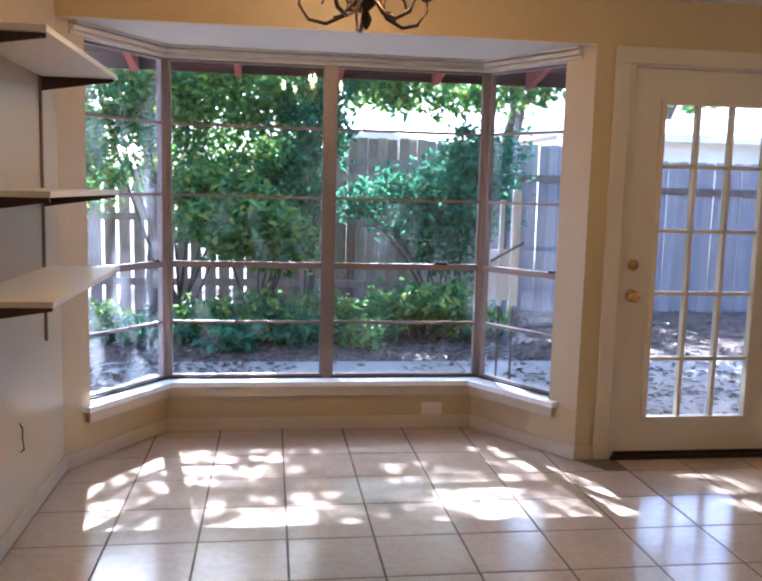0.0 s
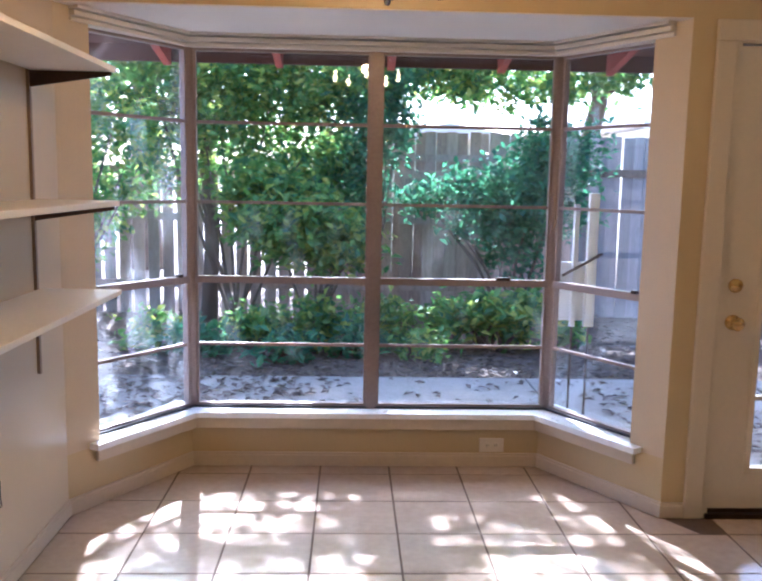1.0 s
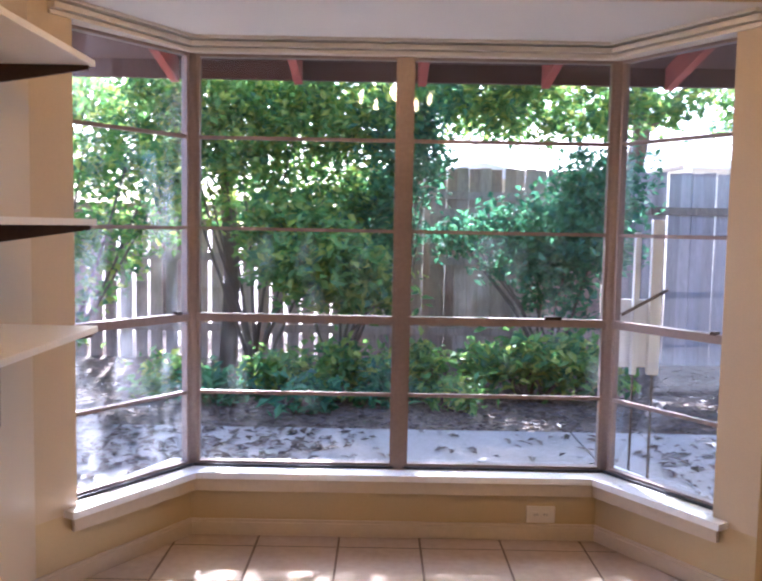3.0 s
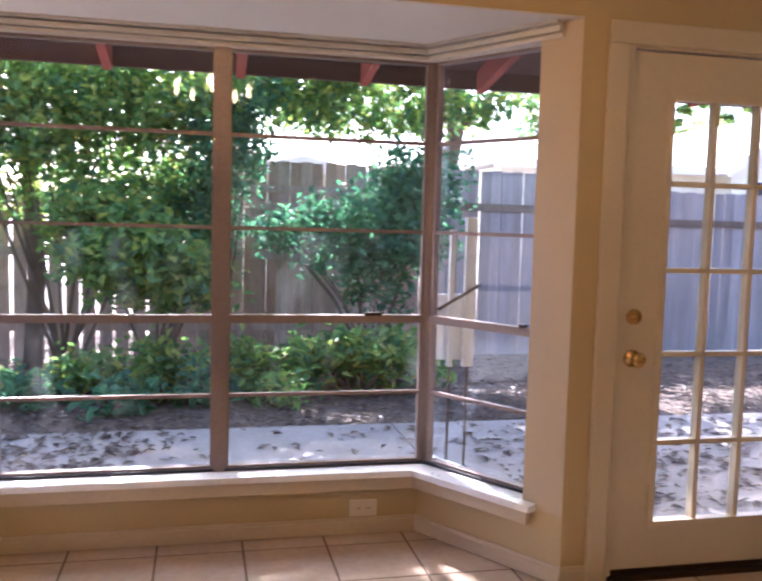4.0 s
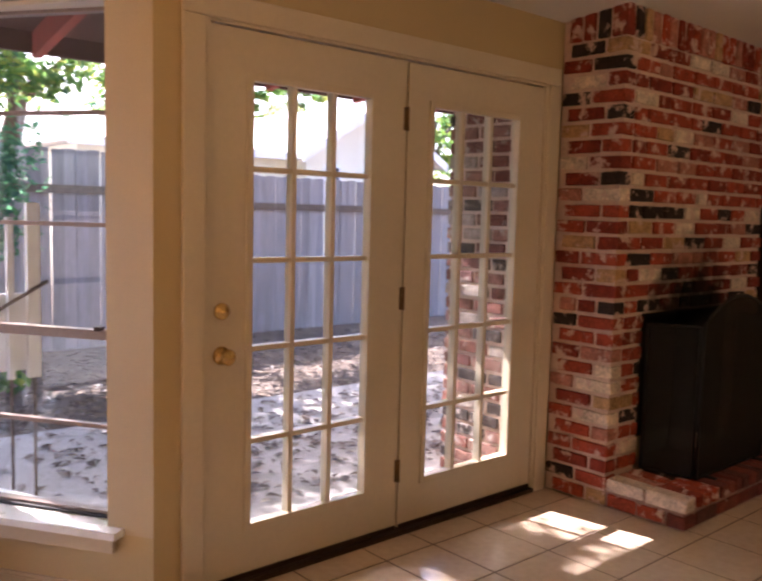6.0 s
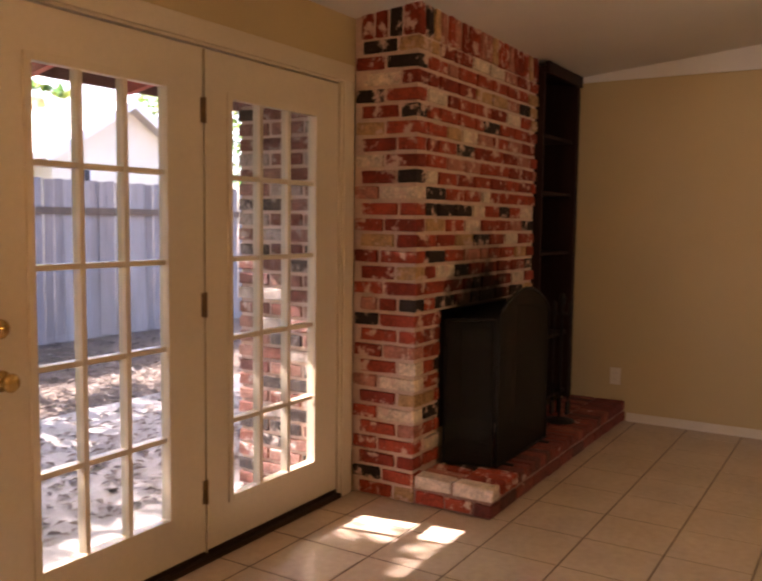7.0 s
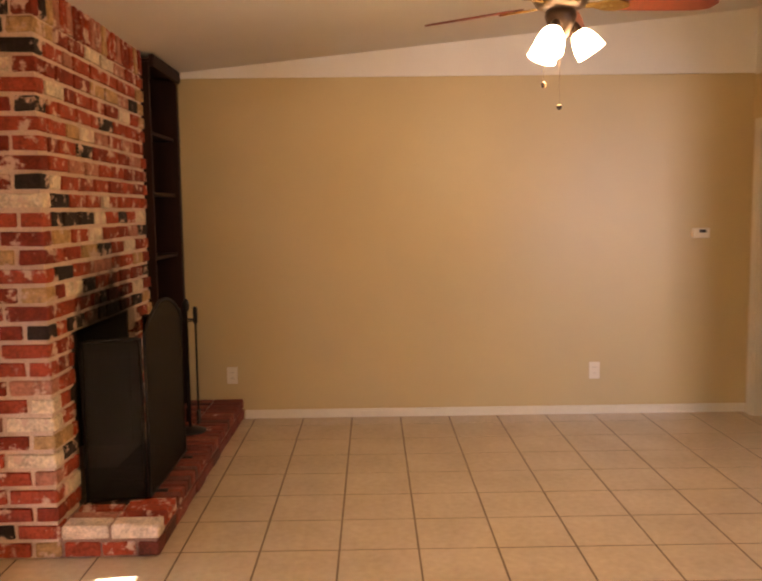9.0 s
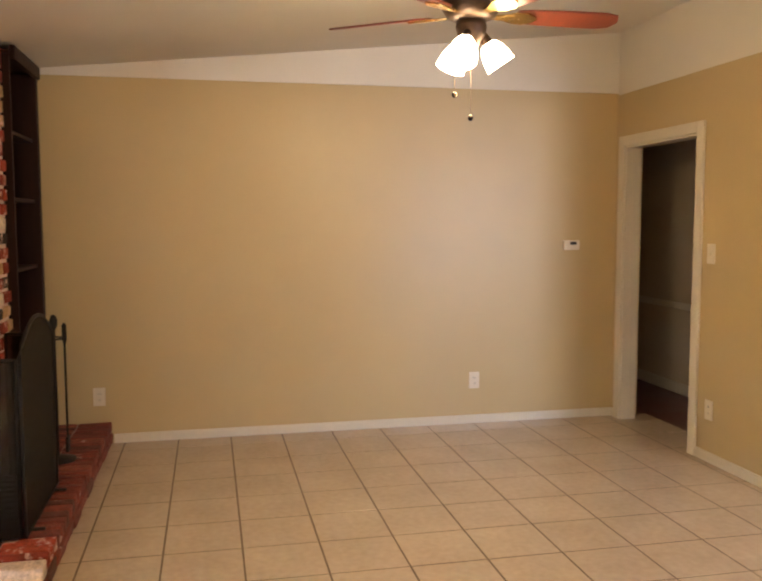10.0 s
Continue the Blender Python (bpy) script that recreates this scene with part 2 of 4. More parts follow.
M_POST = mat("white_painted_post", (0.80, 0.79, 0.78), 0.5, var=0.08, scale=6, fine=40, bump=0.1)
M_HALLWALL = mat("hall_paint", (0.52, 0.42, 0.31), 0.6, var=0.05, scale=2, fine=120, bump=0.1)
M_HALLFLOOR = mat("hall_red_floor", (0.10, 0.03, 0.025), 0.5, var=0.2, scale=6, fine=60, bump=0.2)


# ---- builders ----
def mesh_of(name, bm, material):
    me = bpy.data.meshes.new(name)
    bm.normal_update()
    bm.to_mesh(me)
    bm.free()
    me.materials.append(material)
    return me


def part(name, bm, material, parent, label=""):
    """One bmesh as one mesh object under a thing or a part."""
    ob = new(name, mesh_of(name, bm, material))
    ob.parent = parent
    if parent:
        ob.matrix_parent_inverse = parent.matrix_basis.inverted()
    return tagged(ob, label) if label else ob


def piece(name, me, m, parent):
    ob = new(name, me)
    ob.parent = parent
    ob.matrix_parent_inverse = parent.matrix_basis.inverted()
    ob.matrix_basis = m
    return ob


def struct(name, bm, material, label, category):
    return tagged(new(name, mesh_of(name, bm, material)), label, category, kind="structure")


def thing(name, at, label, category, group=""):
    ob = new(name)
    ob.empty_display_size = 0.1
    ob.location = at
    ob.matrix_basis = Matrix.Translation(at)
    return tagged(ob, label, category, group)


def boxes(*specs, bevel=0.0, bm=None):
    """Boxes (x0, x1, y0, y1, z0, z1) joined in one bmesh."""
    bm = bm or bmesh.new()
    for x0, x1, y0, y1, z0, z1 in specs:
        r = bmesh.ops.create_cube(bm, size=1, matrix=Matrix.Translation(((x0 + x1) / 2, (y0 + y1) / 2, (z0 + z1) / 2))
                                  @ Matrix.Diagonal((abs(x1 - x0), abs(y1 - y0), abs(z1 - z0), 1)))
        if bevel:
            es = {e for v in r["verts"] for e in v.link_edges}
            bmesh.ops.bevel(bm, geom=list(es), offset=bevel, segments=2, affect="EDGES", profile=0.6)
    return bm


def prism(pts, z0, z1, bm=None):
    """A plan polygon (counter-clockwise) raised from z0 to z1."""
    bm = bm or bmesh.new()
    lo = [bm.verts.new((x, y, z0)) for x, y in pts]
    hi = [bm.verts.new((x, y, z1)) for x, y in pts]
    n = len(pts)
    bm.faces.new(hi)
    bm.faces.new(lo[::-1])
    for i in range(n):
        bm.faces.new((lo[i], lo[(i + 1) % n], hi[(i + 1) % n], hi[i]))
    bmesh.ops.recalc_face_normals(bm, faces=bm.faces)
    return bm


def run(p, q, z0, z1, off0, off1, bm=None):
    """A bar along the plan line p-q, between the offsets off0 and off1 to its left."""
    (px, py), (qx, qy) = p, q
    d = math.hypot(qx - px, qy - py)
    nx, ny = -(qy - py) / d, (qx - px) / d
    return prism([(px + nx * off0, py + ny * off0), (qx + nx * off0, qy + ny * off0), (qx + nx * off1, qy + ny * off1), (px + nx * off1, py + ny * off1)], z0, z1, bm)


def strip(line, z0, z1, off0, off1):
    """A mitred bar along a plan polyline, between two offsets to its left."""
    def offset(o):
        out = []
        for i, (x, y) in enumerate(line):
            ns = []
            for a, b in ((i - 1, i), (i, i + 1)):
                if a >= 0 and b < len(line):
                    dx, dy = line[b][0] - line[a][0], line[b][1] - line[a][1]
                    d = math.hypot(dx, dy)
                    ns.append(Vector((-dy / d, dx / d)))
            n = sum(ns, Vector((0, 0)))
            n = n.normalized()
            out.append((x + n.x * o / n.dot(ns[0]), y + n.y * o / n.dot(ns[0])))
        return out
    a, b = offset(off0), offset(off1)
    bm = bmesh.new()
    rows = [[bm.verts.new((x, y, z)) for x, y in pts] for pts, z in ((a, z0), (b, z0), (b, z1), (a, z1))]
    for i in range(len(line) - 1):
        for k in range(4):
            bm.faces.new((rows[k][i], rows[k][i + 1], rows[(k + 1) % 4][i + 1], rows[(k + 1) % 4][i]))
    for i in (0, len(line) - 1):
        bm.faces.new([rows[k][i] for k in range(4)])
    bmesh.ops.recalc_face_normals(bm, faces=bm.faces)
    return bm


def lathe(profile, at=(0, 0, 0), n=20, bm=None, m=None):
    """(radius, z) pairs turned about z."""
    bm = bm or bmesh.new()
    m = m or Matrix.Translation(at)
    rings = [[bm.verts.new(m @ Vector((r * math.cos(6.28318 * i / n), r * math.sin(6.28318 * i / n), z))) for i in range(n)] for r, z in profile]
    for a, b in zip(rings, rings[1:]):
        for i in range(n):
            bm.faces.new((a[i], a[(i + 1) % n], b[(i + 1) % n], b[i]))
    for ring in (rings[0][::-1], rings[-1]):
        bm.faces.new(ring)
    for f in bm.faces:
        f.smooth = True
    return bm


def tube(pts, r, n=8, bm=None):
    """A round rod along 3D points; r one radius or one a point."""
    bm = bm or bmesh.new()
    pts = [Vector(p) for p in pts]
    rs = r if isinstance(r, (list, tuple)) else [r] * len(pts)
    rings = []
    for i, p in enumerate(pts):
        d = (pts[min(i + 1, len(pts) - 1)] - pts[max(i - 1, 0)]).normalized()
        u = d.cross(Vector((0, 0, 1)) if abs(d.z) < 0.9 else Vector((1, 0, 0))).normalized()
        v = d.cross(u)
        rings.append([bm.verts.new(p + rs[i] * (u * math.cos(6.28318 * k / n) + v * math.sin(6.28318 * k / n))) for k in range(n)])
    for a, b in zip(rings, rings[1:]):
        for k in range(n):
            f = bm.faces.new((a[k], a[(k + 1) % n], b[(k + 1) % n], b[k]))
            f.smooth = True
    bm.faces.new(rings[0][::-1])
    bm.faces.new(rings[-1])
    bmesh.ops.recalc_face_normals(bm, faces=bm.faces)
    return bm


def leaf_mesh(name, spots, size, seed, material, flat=False):
    """Folded leaves at many spots as one mesh; size (least, most) in metres."""
    rng = np.random.default_rng(seed)
    spots = np.asarray(spots)
    n = len(spots)
    ang = rng.uniform(0, 2 * np.pi, n)
    tip = rng.uniform(-0.25, 0.25, n) if flat else rng.uniform(-1.2, 0.7, n)
    d = np.stack([np.cos(ang) * np.cos(tip), np.sin(ang) * np.cos(tip), np.sin(tip)], 1)
    up = np.stack([rng.normal(0, 0.15 if flat else 0.6, n), rng.normal(0, 0.15 if flat else 0.6, n), np.ones(n)], 1)
    w = np.cross(d, up)
    w /= np.linalg.norm(w, axis=1)[:, None]
    up = np.cross(w, d)
    s = rng.uniform(*size, n)[:, None]
    a, c = spots - d * s * 0.5, spots + d * s * 0.5
    l, r = spots + w * s * 0.27 + up * s * 0.12, spots - w * s * 0.27 + up * s * 0.12
    verts = np.stack([a, r, c, l], 1).reshape(-1, 3)
    i = np.arange(n)[:, None] * 4
    faces = np.concatenate([i + [0, 1, 2], i + [0, 2, 3]], 0)
    me = bpy.data.meshes.new(name)
    me.from_pydata(verts.tolist(), [], faces.tolist())
    me.materials.append(material)
    return me


def blob_spots(centres, n, seed, hollow=0.35):
    """Spots in ellipsoids (x, y, z, rx, ry, rz), clumped round twig ends."""
    rng = np.random.default_rng(seed)
    out = []
    vol = np.array([c[3] * c[4] * c[5] * (c[6] if len(c) > 6 else 1) for c in centres])
    for c, k in zip(centres, (n * vol / vol.sum()).astype(int)):
        tw = max(4, k // 22)
        v = rng.normal(size=(tw, 3))
        v /= np.linalg.norm(v, axis=1)[:, None]
        v *= rng.uniform(hollow, 1, (tw, 1)) ** 0.7
        t = np.array(c[:3]) + v * np.array(c[3:6])
        pick = rng.integers(0, tw, k)
        out.append(t[pick] + rng.normal(0, 0.085, (k, 3)) * np.array([1.2, 1.2, 0.8]))
    return np.concatenate(out)


# ---- the shell of the room ----
W_X, B_Y, L_X = 4.525, -4.39, -2.6           # far wall, back wall, shelf wall
BAY = [(-2.6, 0.0), (-2.19, 0.64), (-0.41, 0.64), (0.0, 0.0)]
H_BAY = 2.155                                # bay soffit


def ceil_z(y):
    return 2.385 - 0.1 * y


def slope_wall(p, q, z0, off, bm=None):
    """A wall along p-q from z0 up to the sloping ceiling."""
    bm = run(p, q, z0, 1, 0, off, bm)
    for v in bm.verts:
        if abs(v.co.z - 1) < 1e-5:
            v.co.z = ceil_z(v.co.y) + 0.05
    return bm


# floor: grout bed, tiles come last in the file
FLOOR_OUT = [(-2.6, -6.6), (2.6, -6.6), (2.6, -4.44), (4.525, -4.44), (4.525, 0.0), (0.0, 0.0), (-0.41, 0.64), (-2.19, 0.64), (-2.6, 0.0)]
floor = struct("floor", prism(FLOOR_OUT, -0.12, -0.0012), M_GROUT, "beige square ceramic tile floor with dark grout", "floor")

# door wall: header over the bay, pier between bay and door, over the door, behind the fireplace
bm = boxes((L_X - 0.15, 0.0, 0.0, 0.14, H_BAY, 2.7), (0.0, 0.16, 0.0, 0.14, 0, 2.7), (0.16, 2.11, 0.0, 0.14, 2.09, 2.7), (2.11, 4.68, 0.0, 0.14, 0, 2.7))
struct("wall_north", bm, M_WALL, "tan painted wall with bay window and french door", "wall")
# bay side walls and the low wall under the sill
bm = run((0, 0), (-0.41, 0.64), 0, 0.27, 0, -0.13)
run((-0.41, 0.64), (-2.19, 0.64), 0, 0.27, 0, -0.13, bm)
run((-2.19, 0.64), (-2.6, 0), 0, 0.27, 0, -0.13, bm)
struct("wall_bay_low", bm, M_WALL, "low tan wall under the bay window sill", "wall")
bm = run((0.0, 0.0), (-0.0985, 0.154), 0.27, H_BAY, 0, -0.13)
struct("wall_bay_right", bm, M_LEFT, "narrow cream wall beside the bay window", "wall")
bm = run((-2.5045, 0.149), (-2.6, 0.0), 0.27, H_BAY, 0, -0.13)
struct("wall_bay_left", bm, M_LEFT, "narrow cream wall beside the bay window", "wall")
bm = prism([(-2.6, 0.002), (-0.001, 0.002), (-0.40, 0.66), (-2.20, 0.66)], H_BAY - 0.005, H_BAY - 0.001)
prism([(-2.78, 0.142), (0.14, 0.142), (-0.26, 0.84), (-2.34, 0.84)], H_BAY + 0.001, H_BAY + 0.24, bm)
struct("ceiling_bay", bm, M_WHITE, "white flat ceiling of the bay", "ceiling")
KW = (-6.2, -4.95, 0.95, 2.0)               # kitchen window: y from, y to, sill, head
bm = slope_wall((L_X, KW[1]), (L_X, 0.0), 0, 0.15)
slope_wall((L_X, -6.75), (L_X, KW[0]), 0, 0.15, bm)
boxes((L_X - 0.15, L_X, KW[0], KW[1], 0, KW[2]), (L_X - 0.15, L_X, KW[0], KW[1], KW[3], 2.9), bm=bm)
struct("wall_west", bm, M_LEFT, "cream painted wall carrying white shelves", "wall")
struct("wall_east", slope_wall((W_X, 0.0), (W_X, -4.6), 0, 0.15), M_WALL, "tan painted end wall of the living room", "wall")
# white band over the tan paint on the end wall and the back wall
def gable(pts):
    bm = bmesh.new()
    bm.faces.new([bm.verts.new(p) for p in pts])
    r = bmesh.ops.extrude_face_region(bm, geom=bm.faces[:])
    bmesh.ops.translate(bm, verts=[v for v in r["geom"] if isinstance(v, bmesh.types.BMVert)], vec=(-0.012, 0.0, 0))
    bmesh.ops.recalc_face_normals(bm, faces=bm.faces)
    return bm
struct("trim_gable", gable([(W_X - 0.001, -0.02, 2.388), (W_X - 0.001, B_Y, 2.388), (W_X - 0.001, B_Y, ceil_z(B_Y) + 0.02), (W_X - 0.001, -0.02, 2.41)]),
       M_WHITE, "white painted gable band over the tan wall", "wall trim")
DX0, DX1, DH = 3.51, 4.40, 2.0
bm = boxes((2.6, DX0, B_Y - 0.12, B_Y, 0, 2.375), (DX1, 4.68, B_Y - 0.12, B_Y, 0, 2.375), (DX0, DX1, B_Y - 0.12, B_Y, DH, 2.375))
struct("wall_south", bm, M_WALL, "tan painted back wall with a doorway", "wall")
bm = boxes((2.6, W_X - 0.014, B_Y - 0.12, B_Y + 0.004, 2.375, 2.95))
struct("trim_back", bm, M_WHITE, "white painted upper band of the back wall", "wall trim")
bm = boxes((2.6, 2.72, -6.75, B_Y - 0.12, 0, 3.1))
struct("wall_kitchen_east", bm, M_WALL, "tan painted kitchen wall beside the hall", "wall")
struct("wall_kitchen_south", boxes((-2.75, 2.72, -6.75, -6.6, 0, 3.1)), M_WALL, "tan painted kitchen wall", "wall")
# Added, out of view: blocks kitchen daylight and its reflection in the bay glass.
struct("wall_light_block", boxes((-2.6, -1.25, -4.56, -4.44, 0, 2.12)), M_WALL, "unseen tan wall added to keep kitchen daylight off the door wall", "wall")
struct("trim_header", boxes((-2.6, 2.6, -4.56, -4.44, 2.12, 2.95)), M_WALL, "tan painted header between rooms", "wall")
# sloping ceiling slab
bm = bmesh.new()
for x0, x1, y0, y1 in ((-2.8, 4.7, -6.8, 0.14),):
    v = [bm.verts.new((x, y, ceil_z(y) + dz)) for dz in (0, 0.12) for x, y in ((x0, y0), (x1, y0), (x1, y1), (x0, y1))]
    for f in ((3, 2, 1, 0), (4, 5, 6, 7), (0, 1, 5, 4), (1, 2, 6, 5), (2, 3, 7, 6), (3, 0, 4, 7)):
        bm.faces.new([v[i] for i in f])
struct("ceiling", bm, M_WHITE, "white sloping plaster ceiling", "ceiling")

# baseboards
def base(name, line, h=0.072, material=M_TRIM):
    bm = strip(line, 0.006, h - 0.013, 0.0, 0.014)
    for z0, z1, d in ((h - 0.013, h, 0.009), (0.0, 0.006, 0.010)):
        me = mesh_of("t", strip(line, z0, z1, 0.0, d), material)
        bm.from_mesh(me)
        bpy.data.meshes.remove(me)
    struct(name, bm, material, "cream painted wooden baseboard", "baseboard")
base("baseboard", [(0.098, 0.0), (0.0, 0.0), (-0.41, 0.64), (-2.19, 0.64), (-2.6, 0.0), (-2.6, -6.6)], material=M_BASE)
base("baseboard_end", [(4.47, B_Y), (W_X, B_Y), (W_X, -0.80)], 0.06)
base("baseboard_back", [(2.6, B_Y), (3.43, B_Y)], 0.06)

# ---- bay window ----
WIN = [(-2.575, 0.20), (-2.205, 0.715), (-0.355, 0.715), (-0.02, 0.20)]
bm = prism([(-2.62, 0.15), (-2.49, 0.07), (-2.155, 0.585), (-0.445, 0.585), (-0.11, 0.07), (0.02, 0.15), (-0.28, 0.80), (-2.31, 0.80)], 0.265, 0.292)
struct("trim_sill", bm, M_SILL, "white painted bay window sill board", "window sill")
bm = strip([(-0.085, 0.12), (-0.425, 0.628), (-2.175, 0.628), (-2.515, 0.12)], 0.205, 0.262, 0.0, 0.018)
struct("trim_apron", bm, M_BASE, "cream moulding under the window sill", "trim")
for k, (z0, z1, d) in enumerate(((2.137, H_BAY - 0.006, 0.070), (2.130, 2.137, 0.008), (2.110, 2.130, 0.050), (2.105, 2.110, 0.006), (2.090, 2.105, 0.028))):
    line = [(-0.03, 0.075), (-0.39, 0.675), (-2.21, 0.675), (-2.57, 0.075)]
    struct("trim_head_%d" % (k + 1), strip(line, z0, z1, -0.06, d), M_TRIM, "white stepped head moulding of the bay window", "trim")

BARS = (0.621, 0.955, 1.345, 1.737)
ZB, ZT = 0.292, 2.108


def bay_unit(number, p, q, splits, label):
    """One flat window of the bay from p to q with rails at the bar heights."""
    win = thing("window_%d" % number, ((p[0] + q[0]) / 2, (p[1] + q[1]) / 2, ZB), label, "window")
    tagged(win, kind="structure")
    ux, uy = q[0] - p[0], q[1] - p[1]
    at = lambda s: (p[0] + ux * s, p[1] + uy * s)
    d = math.hypot(ux, uy)
    for s0, s1 in zip((0, *splits), (*splits, 1)):
        e = 0.018 / d
        a, b = at(s0 + e), at(s1 - e)
        fr = run(a, b, ZB, ZB + 0.022, -0.02, 0.02)
        run(a, b, ZT - 0.03, ZT, -0.02, 0.02, fr)
        run(a, at(s0 + 2.2 * e), ZB, ZT, -0.018, 0.018, fr)
        run(at(s1 - 2.2 * e), b, ZB, ZT, -0.018, 0.018, fr)
        part("sash_frame", fr, M_ALU, win)
        for z in BARS:
            h, w = (0.017, 0.022) if z == BARS[1] else (0.0075, 0.012)
            part("glazing_bar", run(a, b, z - h, z + h, -w, w), M_ALU, win)
        for z0, z1 in zip((ZB + 0.02, *BARS), (*BARS, ZT - 0.02)):
            g = part("pane", run(a, b, z0, z1, -0.002, 0.002), M_GLASS_HAZY if number == 1 else M_GLASS, win)
            g.visible_shadow = False
        part("gasket", run(a, b, ZB + 0.001, ZB + 0.012, 0.022, 0.034), M_GASKET, win, "black rubber seal")
    for s in splits:
        part("mullion", run(at(s - 0.026 / d), at(s + 0.026 / d), ZB, ZT, -0.03, 0.034), M_ALU, win)
    part("latch", run(at(0.12), at(0.16), BARS[1] + 0.015, BARS[1] + 0.03, 0.0, 0.03), M_BRONZE, win, "dark sash latch")
    return win


bay_unit(1, WIN[1], WIN[0], (), "narrow aluminium window on the bay's slanted side")
bay_unit(2, WIN[2], WIN[1], (0.5,), "wide aluminium bay window with horizontal bars and centre mullion")
bay_unit(3, WIN[3], WIN[2], (), "narrow aluminium window on the bay's slanted side by the door")
for i, (x, y) in enumerate(WIN[1:3]):
    struct("trim_post_%d" % (i + 1), lathe([(0.034, ZB), (0.034, ZT)], (x, y, 0), 8), M_ALU, "taupe metal corner post of the bay window", "window post")

# ---- french door unit ----
bm = boxes((0.10, 0.185, -0.018, 0.0, 0, 2.065), (0.10, 2.175, -0.0185, 0.0, 2.0655, 2.15), (2.09, 2.175, -0.018, 0.0, 0, 2.065), bevel=0.006)
boxes((0.163, 0.212, -0.004, 0.13, 0, 2.0885), (2.075, 2.1085, -0.004, 0.13, 0, 2.0885), (0.2125, 2.0745, -0.0035, 0.13, 2.056, 2.089), (1.147, 1.157, 0.02, 0.13, 0, 2.056), bm=bm)
struct("trim_door_casing", bm, M_DOOR, "cream painted casing round the french doors", "door frame")
struct("trim_threshold", boxes((0.2, 2.08, -0.02, 0.16, 0.0, 0.022)), M_BRONZE, "dark metal door threshold", "threshold")


def french_door(number, x0, x1, gx0, gx1, label):
    z0, z1, g0, g1, y0, y1 = 0.026, 2.05, 0.226, 1.878, 0.012, 0.056
    door = thing("door_%d" % number, ((x0 + x1) / 2, 0.03, z0), label, "door")
    tagged(door, kind="structure")
    part("stile_and_rail_frame", boxes((x0, gx0, y0, y1, z0, z1), (gx1, x1, y0, y1, z0, z1), (gx0, gx1, y0, y1, z0, g0), (gx0, gx1, y0, y1, g1, z1)), M_DOOR, door)
    part("glazing_frame", boxes((gx0 - 0.024, gx0 + 0.004, y0 - 0.008, y0 + 0.02, g0 - 0.024, g1 + 0.024), (gx1 - 0.004, gx1 + 0.024, y0 - 0.008, y0 + 0.02, g0 - 0.024, g1 + 0.024),
                                (gx0 + 0.004, gx1 - 0.004, y0 - 0.008, y0 + 0.02, g0 - 0.024, g0 + 0.004), (gx0 + 0.004, gx1 - 0.004, y0 - 0.008, y0 + 0.02, g1 - 0.004, g1 + 0.024), bevel=0.003), M_DOOR, door)
    w = gx1 - gx0
    cols = [gx0, gx0 + w / 3, gx0 + 2 * w / 3, gx1]
    rows = [g0, 0.545, 0.897, 1.226, 1.561, g1]
    for x in cols[1:3]:
        part("muntin", boxes((x - 0.010, x + 0.010, y0 + 0.001, y1 - 0.001, g0, g1), bevel=0.003), M_DOOR, door)
    for z in rows[1:5]:
        for a, b in zip(cols, cols[1:]):
            part("muntin", boxes((a + 0.0101, b - 0.0101, y0 + 0.002, y1 - 0.002, z - 0.010, z + 0.010), bevel=0.003), M_DOOR, door)
    for a, b in zip(cols, cols[1:]):
        for c, d in zip(rows, rows[1:]):
            g = part("pane", boxes((a + 0.010, b - 0.010, 0.032, 0.036, c + 0.010, d - 0.010)), M_GLASS, door)
            g.visible_shadow = False
    part("door_sweep", boxes((x0 + 0.003, x1 - 0.003, 0.006, 0.05, 0.022, 0.040)), M_BRONZE, door, "dark weather sweep")
    return door


d1 = french_door(1, 0.215, 1.145, 0.39, 0.958, "closed cream french door with fifteen glass panes")
d2 = french_door(2, 1.159, 2.073, 1.308, 1.890, "closed cream french door leaf beside the brick")
TURN_Y = Matrix.Rotation(radians(90), 4, "X")
for z, nm in ((0.885, "door_knob"), (1.046, "deadbolt")):
    m = Matrix.Translation((0.267, 0.012, z)) @ TURN_Y
    k = lathe([(0.034, 0.0), (0.034, 0.006), (0.013, 0.010), (0.012, 0.034), (0.026, 0.042), (0.030, 0.056), (0.022, 0.068), (0.004, 0.071)] if nm == "door_knob"
              else [(0.031, 0.0), (0.030, 0.010), (0.022, 0.014), (0.010, 0.016), (0.009, 0.030), (0.003, 0.031)], m=m)
    part(nm, k, M_BRASS, d1, "polished brass hardware")
for z in (0.287, 1.05, 1.812):
    part("hinge", lathe([(0.007, -0.05), (0.007, 0.05)], (1.15, 0.004, z), 10, bm=boxes((1.134, 1.147, 0.007, 0.013, z - 0.048, z + 0.048))), M_HINGE, d1, "dark bronze butt hinge")

